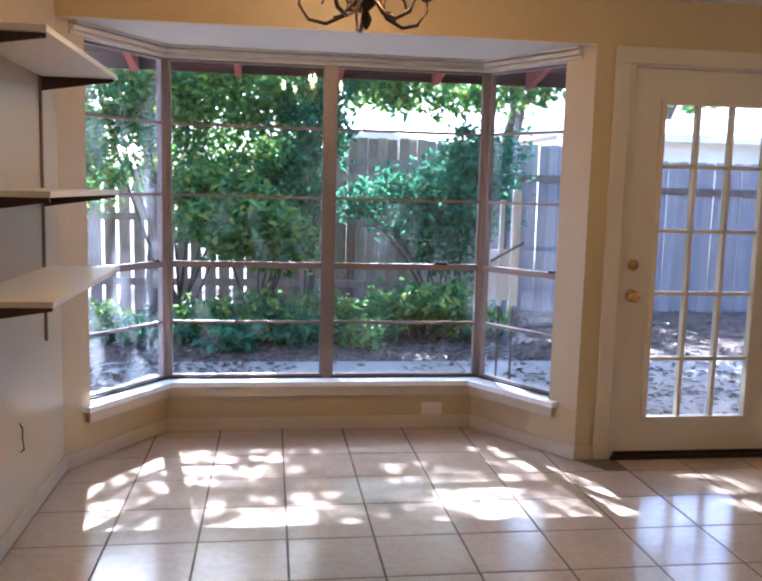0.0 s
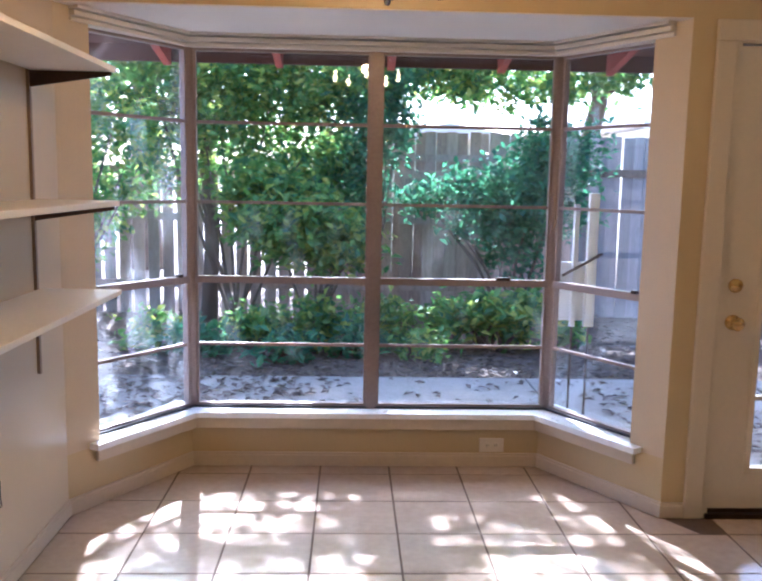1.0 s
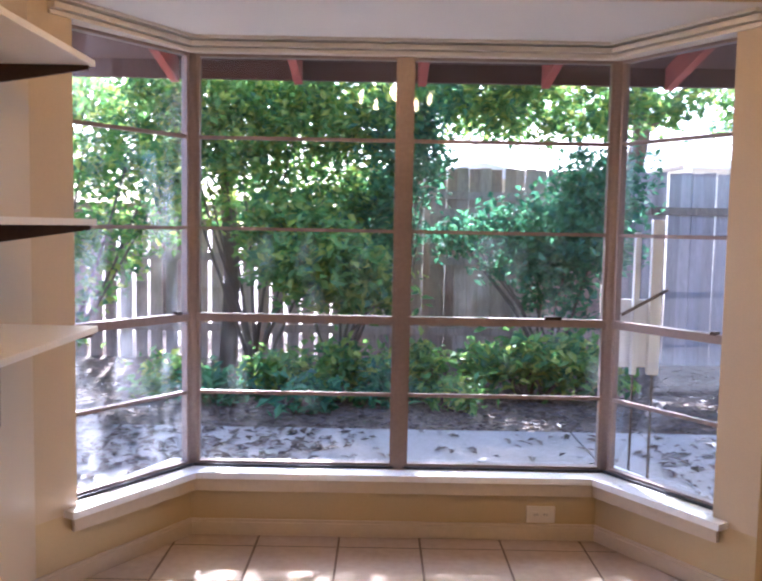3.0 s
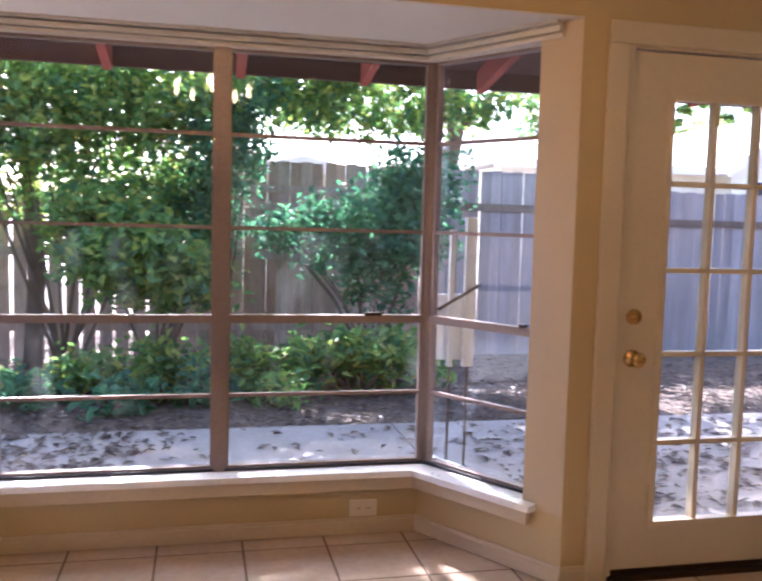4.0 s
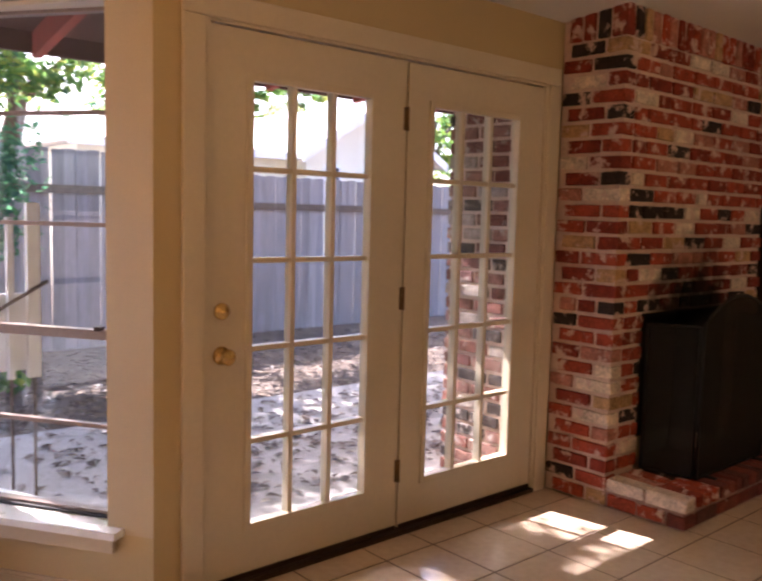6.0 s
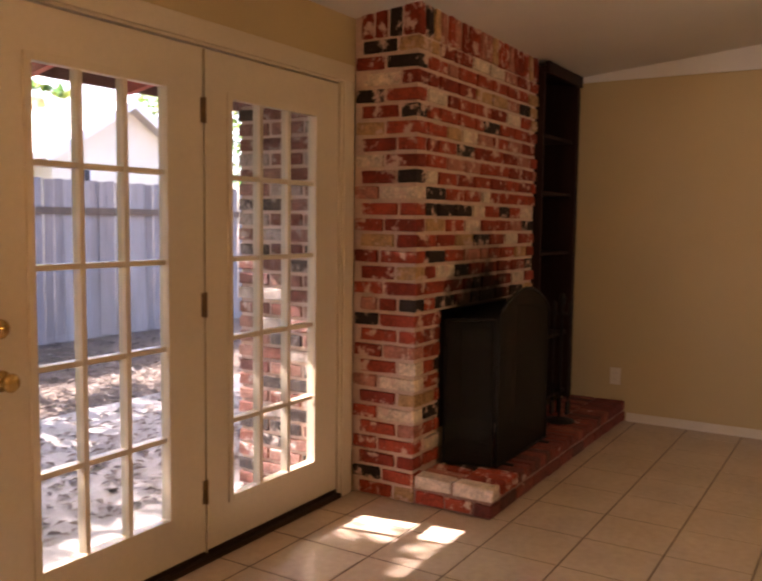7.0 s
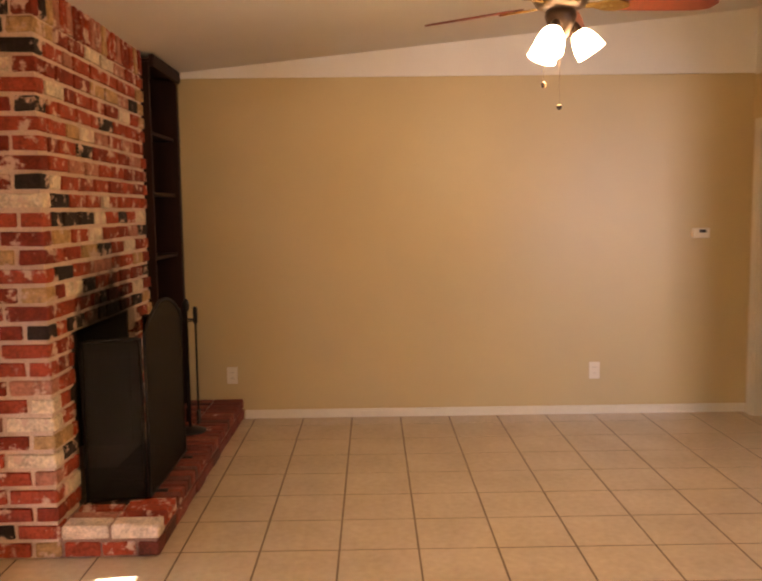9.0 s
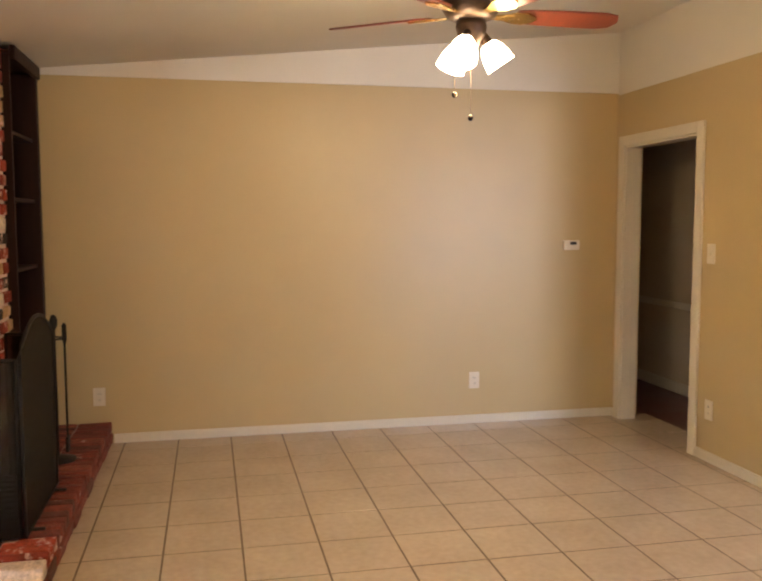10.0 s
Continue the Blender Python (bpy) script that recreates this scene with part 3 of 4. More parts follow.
# ---- doorway and hall beyond ----
bm = boxes((DX0 - 0.075, DX0, B_Y + 0.0, B_Y + 0.016, 0, DH + 0.07), (DX1, DX1 + 0.07, B_Y + 0.0, B_Y + 0.016, 0, DH + 0.07), (DX0, DX1, B_Y, B_Y + 0.016, DH, DH + 0.07), bevel=0.004)
boxes((DX0 - 0.002, DX0 + 0.014, B_Y - 0.12, B_Y, 0, DH), (DX1 - 0.014, DX1 + 0.002, B_Y - 0.12, B_Y, 0, DH), (DX0 + 0.014, DX1 - 0.014, B_Y - 0.12, B_Y, DH - 0.014, DH + 0.002), bm=bm)
struct("trim_doorway", bm, M_TRIM, "white painted doorway casing and jamb", "door frame")
HALL_Y, HALL_X = -5.33, 7.2                 # far side and end of the passage
for k, spec in enumerate(((2.72, HALL_X, HALL_Y - 0.1, HALL_Y, 0, 2.3), (HALL_X, HALL_X + 0.1, HALL_Y - 0.1, B_Y, 0, 2.3), (4.68, HALL_X, B_Y - 0.12, B_Y, 0, 2.3))):
    struct("wall_hall_%d" % (k + 1), boxes(spec), M_HALLWALL, "shaded taupe passage wall", "wall")
struct("floor_hall", boxes((2.72, HALL_X, HALL_Y, B_Y - 0.12, -0.1, -0.002), (DX0, DX1, B_Y - 0.12, B_Y - 0.001, -0.1, -0.002)), M_HALLFLOOR, "dark red passage floor", "floor")
struct("ceiling_hall", boxes((2.72, HALL_X, HALL_Y, B_Y - 0.12, 2.16, 2.3)), M_WHITE, "white passage ceiling", "ceiling")
struct("trim_chair_rail", boxes((2.72, HALL_X, HALL_Y, HALL_Y + 0.025, 0.72, 0.775), bevel=0.005), M_TRIM, "white chair rail on the passage wall", "trim")
struct("baseboard_hall", boxes((2.72, HALL_X, HALL_Y, HALL_Y + 0.015, 0.0, 0.09)), M_TRIM, "white passage baseboard", "baseboard")

# ---- kitchen window behind the camera ----
bm = boxes((L_X - 0.14, L_X - 0.08, KW[0], KW[1], KW[2], KW[2] + 0.05), (L_X - 0.14, L_X - 0.08, KW[0], KW[1], KW[3] - 0.05, KW[3]),
           (L_X - 0.14, L_X - 0.08, KW[0], KW[0] + 0.05, KW[2] + 0.05, KW[3] - 0.05), (L_X - 0.14, L_X - 0.08, KW[1] - 0.05, KW[1], KW[2] + 0.05, KW[3] - 0.05))
struct("window_4", bm, M_TRIM, "white kitchen window frame", "window")
al = new("kitchen_window_daylight", bpy.data.lights.new("kitchen_window_daylight", "AREA"))
al.data.shape, al.data.size, al.data.size_y = "RECTANGLE", KW[1] - KW[0] - 0.1, KW[3] - KW[2] - 0.1
al.data.energy, al.data.color = 10, (0.78, 0.86, 1.0)
al.matrix_world = look((L_X - 0.147, (KW[0] + KW[1]) / 2, (KW[2] + KW[3]) / 2), (5, (KW[0] + KW[1]) / 2, (KW[2] + KW[3]) / 2))

# ---- fireplace ----
FX0, FX1, FY, HY, HZ = 2.19, 3.75, -0.37, -0.79, 0.147
COURSE, JOINT, BL = 0.0785, 0.019, 0.196
BX0, BX1, BZ = 2.46, 3.44, 0.94              # firebox opening
fire = thing("fireplace", (2.95, -0.2, 0), "old red, black and cream brick fireplace with raised hearth", "fireplace")
for spec in ((FX0 + 0.012, BX0, FY + 0.012, -0.002, 0, 2.44), (BX1, FX1 - 0.012, FY + 0.012, -0.002, 0, 2.44), (BX0, BX1, FY + 0.012, -0.002, BZ, 2.44)):
    part("mortar_core", boxes(spec), M_MORTAR, fire, "pinkish mortar")
part("firebox", boxes((BX0, BX1, -0.03, -0.012, 0.14, BZ), (BX0, BX0 + 0.02, FY + 0.05, -0.03, 0.14, BZ), (BX1 - 0.02, BX1, FY + 0.05, -0.03, 0.14, BZ), (BX0 + 0.02, BX1 - 0.02, FY + 0.05, -0.03, BZ - 0.02, BZ)), M_SOOT, fire, "soot-black firebox lining")
part("hearth_core", boxes((FX0 + 0.012, W_X - 0.002, HY + 0.012, FY + 0.011, 0, HZ - 0.012)), M_HEARTH_MORTAR, fire, "dark red hearth mortar")


def brick_mesh(l, w, h, seed, material):
    """A worn brick, centred, a little uneven."""
    rng = random.Random(seed)
    bm = boxes((-l / 2, l / 2, -w / 2, w / 2, -h / 2, h / 2))
    bmesh.ops.bevel(bm, geom=bm.edges[:], offset=0.0045, segments=1, affect="EDGES")
    for v in bm.verts:
        v.co += Vector((rng.uniform(-1, 1), rng.uniform(-1, 1), rng.uniform(-1, 1))) * 0.0030
    return mesh_of("brick", bm, material)


BMESH = {}


def brick(l, w, h, m, parent, material=M_BRICK):
    key = (round(l, 3), round(w, 3), round(h, 3), random.randrange(3), material.name)
    if key not in BMESH:
        BMESH[key] = brick_mesh(l, w, h, len(BMESH), material)
    j = random.uniform(-0.003, 0.003)
    return piece("brick", BMESH[key], m @ pose(j * 0.5, j, 0, 0, 0, random.uniform(-0.5, 0.5)), parent)


bh = COURSE - JOINT
for k in range(29):
    z = COURSE * (k + 0.5)
    # left flank: y from FY to 0
    odd = k % 2
    lens = random.choice(((0.203, 0.135), (0.178, 0.160))) if odd else random.choice(((0.095, 0.203), (0.110, 0.188), (0.095, 0.095, 0.09)))
    y = FY
    for l in lens:
        if l > 0.04:
            brick(l, 0.09, bh, Matrix.Translation((FX0 + 0.045, y + l / 2, z)) @ Matrix.Rotation(radians(90), 4, "Z"), fire)
        y += l + JOINT
    if z < HZ:
        continue
    # front: from the corner brick's head on
    x = FX0 + (0.09 + JOINT)
    first = BL if odd else BL * 0.5
    l = first
    while x < FX1 - 0.03:
        l = min(l, FX1 - x)
        a, b = x, x + l
        if z - bh / 2 < BZ - 0.01 and b > BX0 and a < BX1:
            if a < BX0 - 0.03:
                brick(BX0 - a, 0.09, bh, Matrix.Translation(((a + BX0) / 2, FY + 0.045, z)), fire)
            if b > BX1 + 0.03:
                brick(b - BX1, 0.09, bh, Matrix.Translation(((b + BX1) / 2, FY + 0.045, z)), fire)
        else:
            brick(l, 0.09, bh, Matrix.Translation(((a + b) / 2, FY + 0.045, z)), fire)
        x, l = b + JOINT, BL * random.choice((1, 1, 1, 1, 0.5, 0.75, 0.9))
# soldier course below the ceiling
z = COURSE * 29 + 0.075
x = FX0
while x < FX1 - 0.05:
    brick(0.150, 0.09, bh, Matrix.Translation((x + bh / 2, FY + 0.045, z)) @ Matrix.Rotation(radians(90), 4, "Y"), fire)
    x += COURSE
for y in (FY + 0.135, FY + 0.215, FY + 0.295):
    brick(0.150, 0.09, bh, Matrix.Translation((FX0 + 0.045, y, z)) @ Matrix.Rotation(radians(90), 4, "Z") @ Matrix.Rotation(radians(90), 4, "Y"), fire)
# hearth: a course of stretchers, then bricks on the flat laid across
x = FX0
n = 0
while x < W_X - 0.05:
    l = min(BL if n else 0.1, W_X - 0.002 - x)
    brick(l, 0.09, bh, Matrix.Translation((x + l / 2, HY + 0.045, COURSE * 0.5)), fire, M_HEARTH)
    x += l + JOINT
    n += 1
for a, l in ((HY + 0.103, 0.14), (HY + 0.256, 0.15)):
    brick(l, 0.09, bh, Matrix.Translation((FX0 + 0.045, a + l / 2, COURSE * 0.5)) @ Matrix.Rotation(radians(90), 4, "Z"), fire)
x = FX0 + 0.002
first = True
while x < W_X - 0.03:
    w = min(0.06 if not first else 0.09, W_X - 0.002 - x)
    for a, l in ((HY, 0.203), (HY + 0.216, 0.196)):
        brick(l, w, bh, Matrix.Translation((x + w / 2, a + l / 2, HZ - bh / 2)) @ Matrix.Rotation(radians(90), 4, "Z"), fire, M_PALE if first else M_BRICK if x < FX0 + 0.3 else M_HEARTH)
    x += w + JOINT
    first = False

# ---- built-in bookcase ----
KX0, KX1, KY = 3.762, 4.44, -0.405
case = thing("bookcase", (4.14, -0.2, HZ), "tall dark-stained built-in bookcase, empty, on the hearth", "bookcase")
part("side_panel", boxes((KX0, KX0 + 0.022, KY, -0.004, HZ, 2.37), bevel=0.002), M_DARKWOOD, case)
part("side_panel", boxes((KX1 - 0.05, KX1, KY - 0.012, -0.004, HZ, 2.37), bevel=0.002), M_DARKWOOD, case)
part("back_panel", boxes((KX0 + 0.022, KX1 - 0.05, -0.02, -0.004, HZ, 2.37)), M_DARKWOOD, case)
part("cornice", boxes((KX0 - 0.0, KX1, KY - 0.03, KY, 2.34, 2.415), (KX0, KX1, KY, -0.004, 2.372, 2.39), bevel=0.004), M_DARKWOOD, case)
for z in (0.20, 0.62, 1.19, 1.59, 1.96):
    part("shelf", boxes((KX0 + 0.022, KX1 - 0.05, KY + 0.02, -0.02, z - 0.01, z + 0.01), bevel=0.002), M_DARKWOOD, case)

# ---- fire screen ----
scr = thing("fire_screen", (2.88, -0.62, HZ), "black folding mesh fire screen with arched top", "fire screen")
M_MESH = mat("screen_mesh", (0.014, 0.012, 0.010), 0.6, 0.1, var=0.06, scale=12, fine=400, bump=0.03, spec=0.2)
nt = M_MESH.node_tree
see, mx = nt.nodes.new("ShaderNodeBsdfTransparent"), nt.nodes.new("ShaderNodeMixShader")
mx.inputs[0].default_value = 0.25
nt.links.new(nt.nodes["Principled BSDF"].outputs[0], mx.inputs[1])
nt.links.new(see.outputs[0], mx.inputs[2])
nt.links.new(mx.outputs[0], nt.nodes["Material Output"].inputs[0])


def screen_panel(p, q, h0, h1, arch):
    def top(s):
        return HZ + 0.008 + h0 + (h1 - h0) * s + arch * math.sin(math.pi * s) ** 0.8
    n = 14
    pts = [(p[0] + (q[0] - p[0]) * i / n, p[1] + (q[1] - p[1]) * i / n, top(i / n)) for i in range(n + 1)]
    lo = [(x, y, HZ + 0.012) for x, y, z in pts]
    fr = tube([lo[0], *pts, lo[-1], lo[0]], 0.008, 8)
    part("panel_frame", fr, M_IRON, scr)
    bm = bmesh.new()
    for off in (-0.0015, 0.0015):
        dx, dy = q[0] - p[0], q[1] - p[1]
        d = math.hypot(dx, dy)
        a = [bm.verts.new((x - dy / d * off, y + dx / d * off, z)) for x, y, z in pts]
        b = [bm.verts.new((x - dy / d * off, y + dx / d * off, z)) for x, y, z in lo]
        for i in range(n):
            bm.faces.new((b[i], b[i + 1], a[i + 1], a[i]))
    part("mesh_sheet", bm, M_MESH, scr, "fine black wire mesh")


screen_panel((2.455, -0.40), (2.50, -0.655), 0.74, 0.75, 0.0)
screen_panel((2.505, -0.672), (3.22, -0.672), 0.76, 0.76, 0.13)
screen_panel((3.235, -0.655), (3.42, -0.41), 0.75, 0.74, 0.0)
for x in (2.60, 3.12):
    part("foot", boxes((x - 0.008, x + 0.008, -0.73, -0.61, HZ + 0.001, HZ + 0.014), bevel=0.003), M_IRON, scr)

# ---- fireside tools ----
tools = thing("fireplace_tool_set", (3.66, -0.60, HZ), "black iron fireplace tools on a stand", "fire tools")
TX, TY = 3.66, -0.60
part("base", lathe([(0.095, HZ + 0.001), (0.095, HZ + 0.012), (0.05, HZ + 0.022), (0.012, HZ + 0.03)], (TX, TY, 0)), M_IRON, tools)
part("pole", lathe([(0.009, HZ + 0.03), (0.009, 0.88), (0.02, 0.895), (0.022, 0.93), (0.012, 0.955), (0.003, 0.96)], (TX, TY, 0), 12), M_IRON, tools)
part("hook_ring", tube([(TX + 0.055 * math.cos(a * 0.7854), TY + 0.055 * math.sin(a * 0.7854), 0.83) for a in range(9)], 0.005, 6), M_IRON, tools)
for a in range(3):
    x, y = TX + 0.055 * math.cos(a * 2.1 + 0.4), TY + 0.055 * math.sin(a * 2.1 + 0.4)
    bm = lathe([(0.006, 0.27), (0.006, 0.80), (0.013, 0.82), (0.013, 0.90), (0.004, 0.915)], (x, y, 0), 10)
    boxes((x - 0.03, x + 0.03, y - 0.008, y + 0.008, 0.20, 0.285), bm=bm, bevel=0.004)
    part("tool", bm, M_IRON, tools)

# ---- ceiling fan ----
CX, CY = 2.27, -2.515
ZC = ceil_z(CY)
fan = thing("ceiling_fan", (CX, CY, ZC), "dark bronze ceiling fan with red-brown blades and lit glass shades", "ceiling fan")
part("canopy", lathe([(0.02, ZC - 0.09), (0.05, ZC - 0.08), (0.07, ZC - 0.03), (0.072, ZC + 0.006)], (CX, CY, 0)), M_BRONZE, fan)
part("downrod", lathe([(0.012, 2.42), (0.012, ZC - 0.07)], (CX, CY, 0), 12), M_BRONZE, fan)
part("motor_housing", lathe([(0.03, 2.44), (0.075, 2.425), (0.12, 2.39), (0.125, 2.34), (0.10, 2.30), (0.06, 2.285)], (CX, CY, 0), 28), M_BRONZE, fan)
for k in range(5):
    a = radians(54 + 72 * k)
    m = Matrix.Translation((CX, CY, 2.315)) @ Matrix.Rotation(a, 4, "Z") @ Matrix.Rotation(radians(-13), 4, "X")
    outline = [(0.19, -0.045), (0.25, -0.058), (0.45, -0.066), (0.58, -0.066), (0.635, -0.05), (0.655, 0.0), (0.635, 0.05), (0.58, 0.066), (0.45, 0.066), (0.25, 0.058), (0.19, 0.045)]
    bm = prism(outline, -0.004, 0.004)
    bm.transform(m)
    bl = part("blade", bm, M_BLADE, fan, "red-brown wooden blade")
    bm = prism([(0.09, -0.014), (0.14, -0.020), (0.185, -0.042), (0.235, -0.046), (0.275, -0.022), (0.285, 0.0), (0.275, 0.022), (0.235, 0.046), (0.185, 0.042), (0.14, 0.020), (0.09, 0.014)], -0.013, -0.0045)
    bm.transform(m)
    # brass colour carries the pale gold that the lamps throw on the arms
    part("blade_arm", bm, M_BRASS, fan, "leaf-shaped blade arm, brass tone for the lamplight on it")
part("light_kit", lathe([(0.06, 2.29), (0.065, 2.26), (0.055, 2.22), (0.035, 2.19), (0.02, 2.17), (0.006, 2.155)], (CX, CY, 0), 24), M_BRONZE, fan)
for k in range(3):
    a = radians(-95 + 120 * k)
    m = Matrix.Translation((CX, CY, 2.225)) @ Matrix.Rotation(a, 4, "Z") @ Matrix.Translation((0.052, 0, 0)) @ Matrix.Rotation(radians(-34), 4, "Y")
    part("lamp_holder", lathe([(0.012, 0.03), (0.02, 0.0), (0.024, -0.03), (0.027, -0.035)], n=14, m=m), M_BRONZE, fan)
    part("shade", lathe([(0.022, -0.03), (0.036, -0.042), (0.050, -0.068), (0.059, -0.105), (0.063, -0.138), (0.060, -0.138), (0.055, -0.105), (0.046, -0.068), (0.018, -0.045)], n=24, m=m), M_SHADE, fan, "glowing frosted bell glass shade")
for x, y, z in ((CX - 0.03, CY + 0.01, 1.89), (CX, CY + 0.07, 1.986)):
    part("pull_chain", tube([(x, y, 2.2), (x, y, z + 0.012)], 0.0010, 5), M_HINGE, fan)
    part("pull_ball", lathe([(0.002, z + 0.013), (0.010, z + 0.008), (0.012, z), (0.008, z - 0.01), (0.002, z - 0.013)], (x, y, 0), 12), M_BRONZE, fan)
lamp("fan_lamp", (CX, CY, 2.02), 2.0, (1.0, 0.70, 0.30), 0.14)

# ---- chandelier ----
HX, HYC, HB = -1.295, -1.15, 1.945
ch = thing("chandelier", (HX, HYC, ceil_z(HYC)), "dark scrolled iron chandelier with lit candle bulbs", "chandelier")
ct = ceil_z(HYC)
part("canopy", lathe([(0.012, ct - 0.05), (0.05, ct - 0.03), (0.06, ct + 0.004)], (HX, HYC, 0)), M_BRONZE, ch)
part("chain", tube([(HX, HYC, 2.28), (HX, HYC, ct - 0.03)], 0.006, 6), M_BRONZE, ch)
part("stem", lathe([(0.004, HB), (0.014, HB + 0.015), (0.02, HB + 0.035), (0.008, HB + 0.06), (0.035, HB + 0.085), (0.045, HB + 0.11), (0.02, HB + 0.15), (0.014, HB + 0.24), (0.022, HB + 0.27), (0.008, HB + 0.33)], (HX, HYC, 0), 16), M_BRONZE, ch)
for k in range(5):
    a = radians(20 + 72 * k)
    c, s = math.cos(a), math.sin(a)
    prof = [(0.03, 0.11), (0.08, 0.045), (0.14, 0.02), (0.20, 0.035), (0.235, 0.085), (0.235, 0.13)]
    part("arm", tube([(HX + r * c, HYC + r * s, HB + z) for r, z in prof], 0.007, 8), M_BRONZE, ch)
    curl = [(0.11 + 0.045 * math.cos(t * 0.6), 0.085 + 0.045 * math.sin(t * 0.6)) for t in range(9)]
    part("scroll", tube([(HX + r * c, HYC + r * s, HB + z) for r, z in curl], 0.005, 6), M_BRONZE, ch)
    part("candle_cup", lathe([(0.012, HB + 0.12), (0.032, HB + 0.135), (0.034, HB + 0.142), (0.012, HB + 0.145), (0.011, HB + 0.21)], (HX + 0.235 * c, HYC + 0.235 * s, 0), 14), M_BRONZE, ch)
    part("bulb", lathe([(0.008, HB + 0.21), (0.017, HB + 0.235), (0.016, HB + 0.26), (0.003, HB + 0.30)], (HX + 0.235 * c, HYC + 0.235 * s, 0), 12), M_BULB, ch, "lit flame bulb")
lamp("chandelier_lamp", (HX, HYC, HB + 0.31), 5, (1.0, 0.56, 0.18), 0.035)

# ---- shelves on the shelf wall ----
SHELF_D, SHELF_Y = 0.32, (-1.35, -0.28)      # depth; the two uprights
for z in (1.847, 1.352, 1.01):
    sh = thing("wall_shelf", (L_X, -0.82, z), "white board shelf on brown steel brackets", "shelf", "shelves on the wall")
    part("board", boxes((L_X + 0.012, L_X + SHELF_D, SHELF_Y[0] - 0.03, SHELF_Y[1] + 0.03, z, z + 0.02), bevel=0.002), M_SHELF, sh)
    for y in SHELF_Y:
        b = prism([(L_X + 0.012, z - 0.06), (L_X + SHELF_D - 0.01, z - 0.014), (L_X + SHELF_D - 0.01, z - 0.001), (L_X + 0.012, z - 0.001)], y - 0.006, y + 0.006)
        b.transform(Matrix(((1, 0, 0, 0), (0, 0, 1, 0), (0, 1, 0, 0), (0, 0, 0, 1))))
        bmesh.ops.recalc_face_normals(b, faces=b.faces)
        part("bracket", b, M_BRACKET, sh, "tapered brown steel bracket")
for y in SHELF_Y:
    st = tagged(new("shelf_standard", mesh_of("shelf_standard", boxes((L_X, L_X + 0.0115, y - 0.009, y + 0.009, 0.70, 1.90)), M_RAIL)),
                "slim brown steel shelf upright on the wall", "shelf upright", "shelf uprights")

# ---- plates and small fittings ----
def plate(name, at, normal, w, h, label, category, sockets=0, toggle=False):
    ob = thing(name, at, label, category)
    rot = {"-y": 0, "+y": 180, "-x": -90, "+x": 90}[normal]
    m = Matrix.Translation(at) @ Matrix.Rotation(radians(rot), 4, "Z")
    bm = boxes((-w / 2, w / 2, -0.006, -0.0005, -h / 2, h / 2), bevel=0.002)
    bm.transform(m)
    part("cover_plate", bm, M_PLATE, ob)
    for s in range(sockets):
        o = (s - (sockets - 1) / 2) * 0.042
        c = (o, 0) if w > h else (0, o)
        bm = boxes((c[0] - 0.015, c[0] + 0.015, -0.009, -0.006, c[1] - 0.014, c[1] + 0.014), bevel=0.002)
        bm.transform(m)
        part("socket", bm, M_PLATE, ob)
        for dx in (-0.006, 0.006):
            bm = boxes((c[0] + dx - 0.0012, c[0] + dx + 0.0012, -0.0096, -0.009, c[1] - 0.005, c[1] + 0.005))
            bm.transform(m)
            part("slot", bm, M_GASKET, ob)
    if toggle:
        bm = boxes((-0.005, 0.005, -0.016, -0.006, -0.010, 0.012), bevel=0.002)
        bm.transform(m)
        part("toggle", bm, M_PLATE, ob)
    return ob


plate("outlet", (-0.65, 0.64, 0.115), "-y", 0.125, 0.075, "cream double outlet on the bay's low wall", "outlet", 2)
plate("outlet", (W_X, -0.713, 0.314), "-x", 0.075, 0.12, "cream outlet by the hearth end", "outlet", 2)
plate("outlet", (W_X, -3.30, 0.315), "-x", 0.075, 0.12, "cream outlet on the tan end wall", "outlet", 2)
plate("outlet", (3.313, B_Y, 0.318), "+y", 0.075, 0.12, "cream outlet on the back wall", "outlet", 2)
plate("light_switch", (3.339, B_Y, 1.266), "+y", 0.075, 0.12, "cream switch beside the doorway", "switch", 0, True)
th = thing("thermostat", (W_X, -4.035, 1.288), "small beige thermostat on the end wall", "thermostat")
part("body", boxes((W_X - 0.026, W_X - 0.0005, -4.095, -3.975, 1.252, 1.322), bevel=0.006), M_PLATE, th)
part("display", boxes((W_X - 0.0275, W_X - 0.026, -4.07, -4.02, 1.29, 1.312)), M_GASKET, th, "dark display")
cb = thing("cable", (L_X, -0.62, 0.3), "thin dark cable hanging from the wall", "cable")
part("wire", tube([(L_X + 0.002, -0.69, 0.44), (L_X + 0.014, -0.692, 0.42), (L_X + 0.012, -0.69, 0.38), (L_X + 0.02, -0.698, 0.335), (L_X + 0.012, -0.715, 0.33)], 0.003, 6), M_GASKET, cb)

# ---- outside ----
GZ = -0.14
bm = bmesh.new()
bmesh.ops.create_grid(bm, x_segments=2, y_segments=2, size=400, matrix=Matrix.Translation((0, 0, GZ - 0.02)))
struct("ground", bm, M_DIRT, "brown soil and leaf litter of the shaded yard", "ground")
bm = boxes((-7, 0.024, 0.16, 2.95, -0.3, -0.10), (0.036, 3.7, 0.16, 2.95, -0.3, -0.10), (3.712, 7.5, 0.16, 2.95, -0.3, -0.10), bevel=0.006)
boxes((0.02, 3.72, 0.17, 2.94, -0.3, -0.118), bm=bm)
struct("pavement", bm, M_CONCRETE, "grey concrete patio slab", "patio")
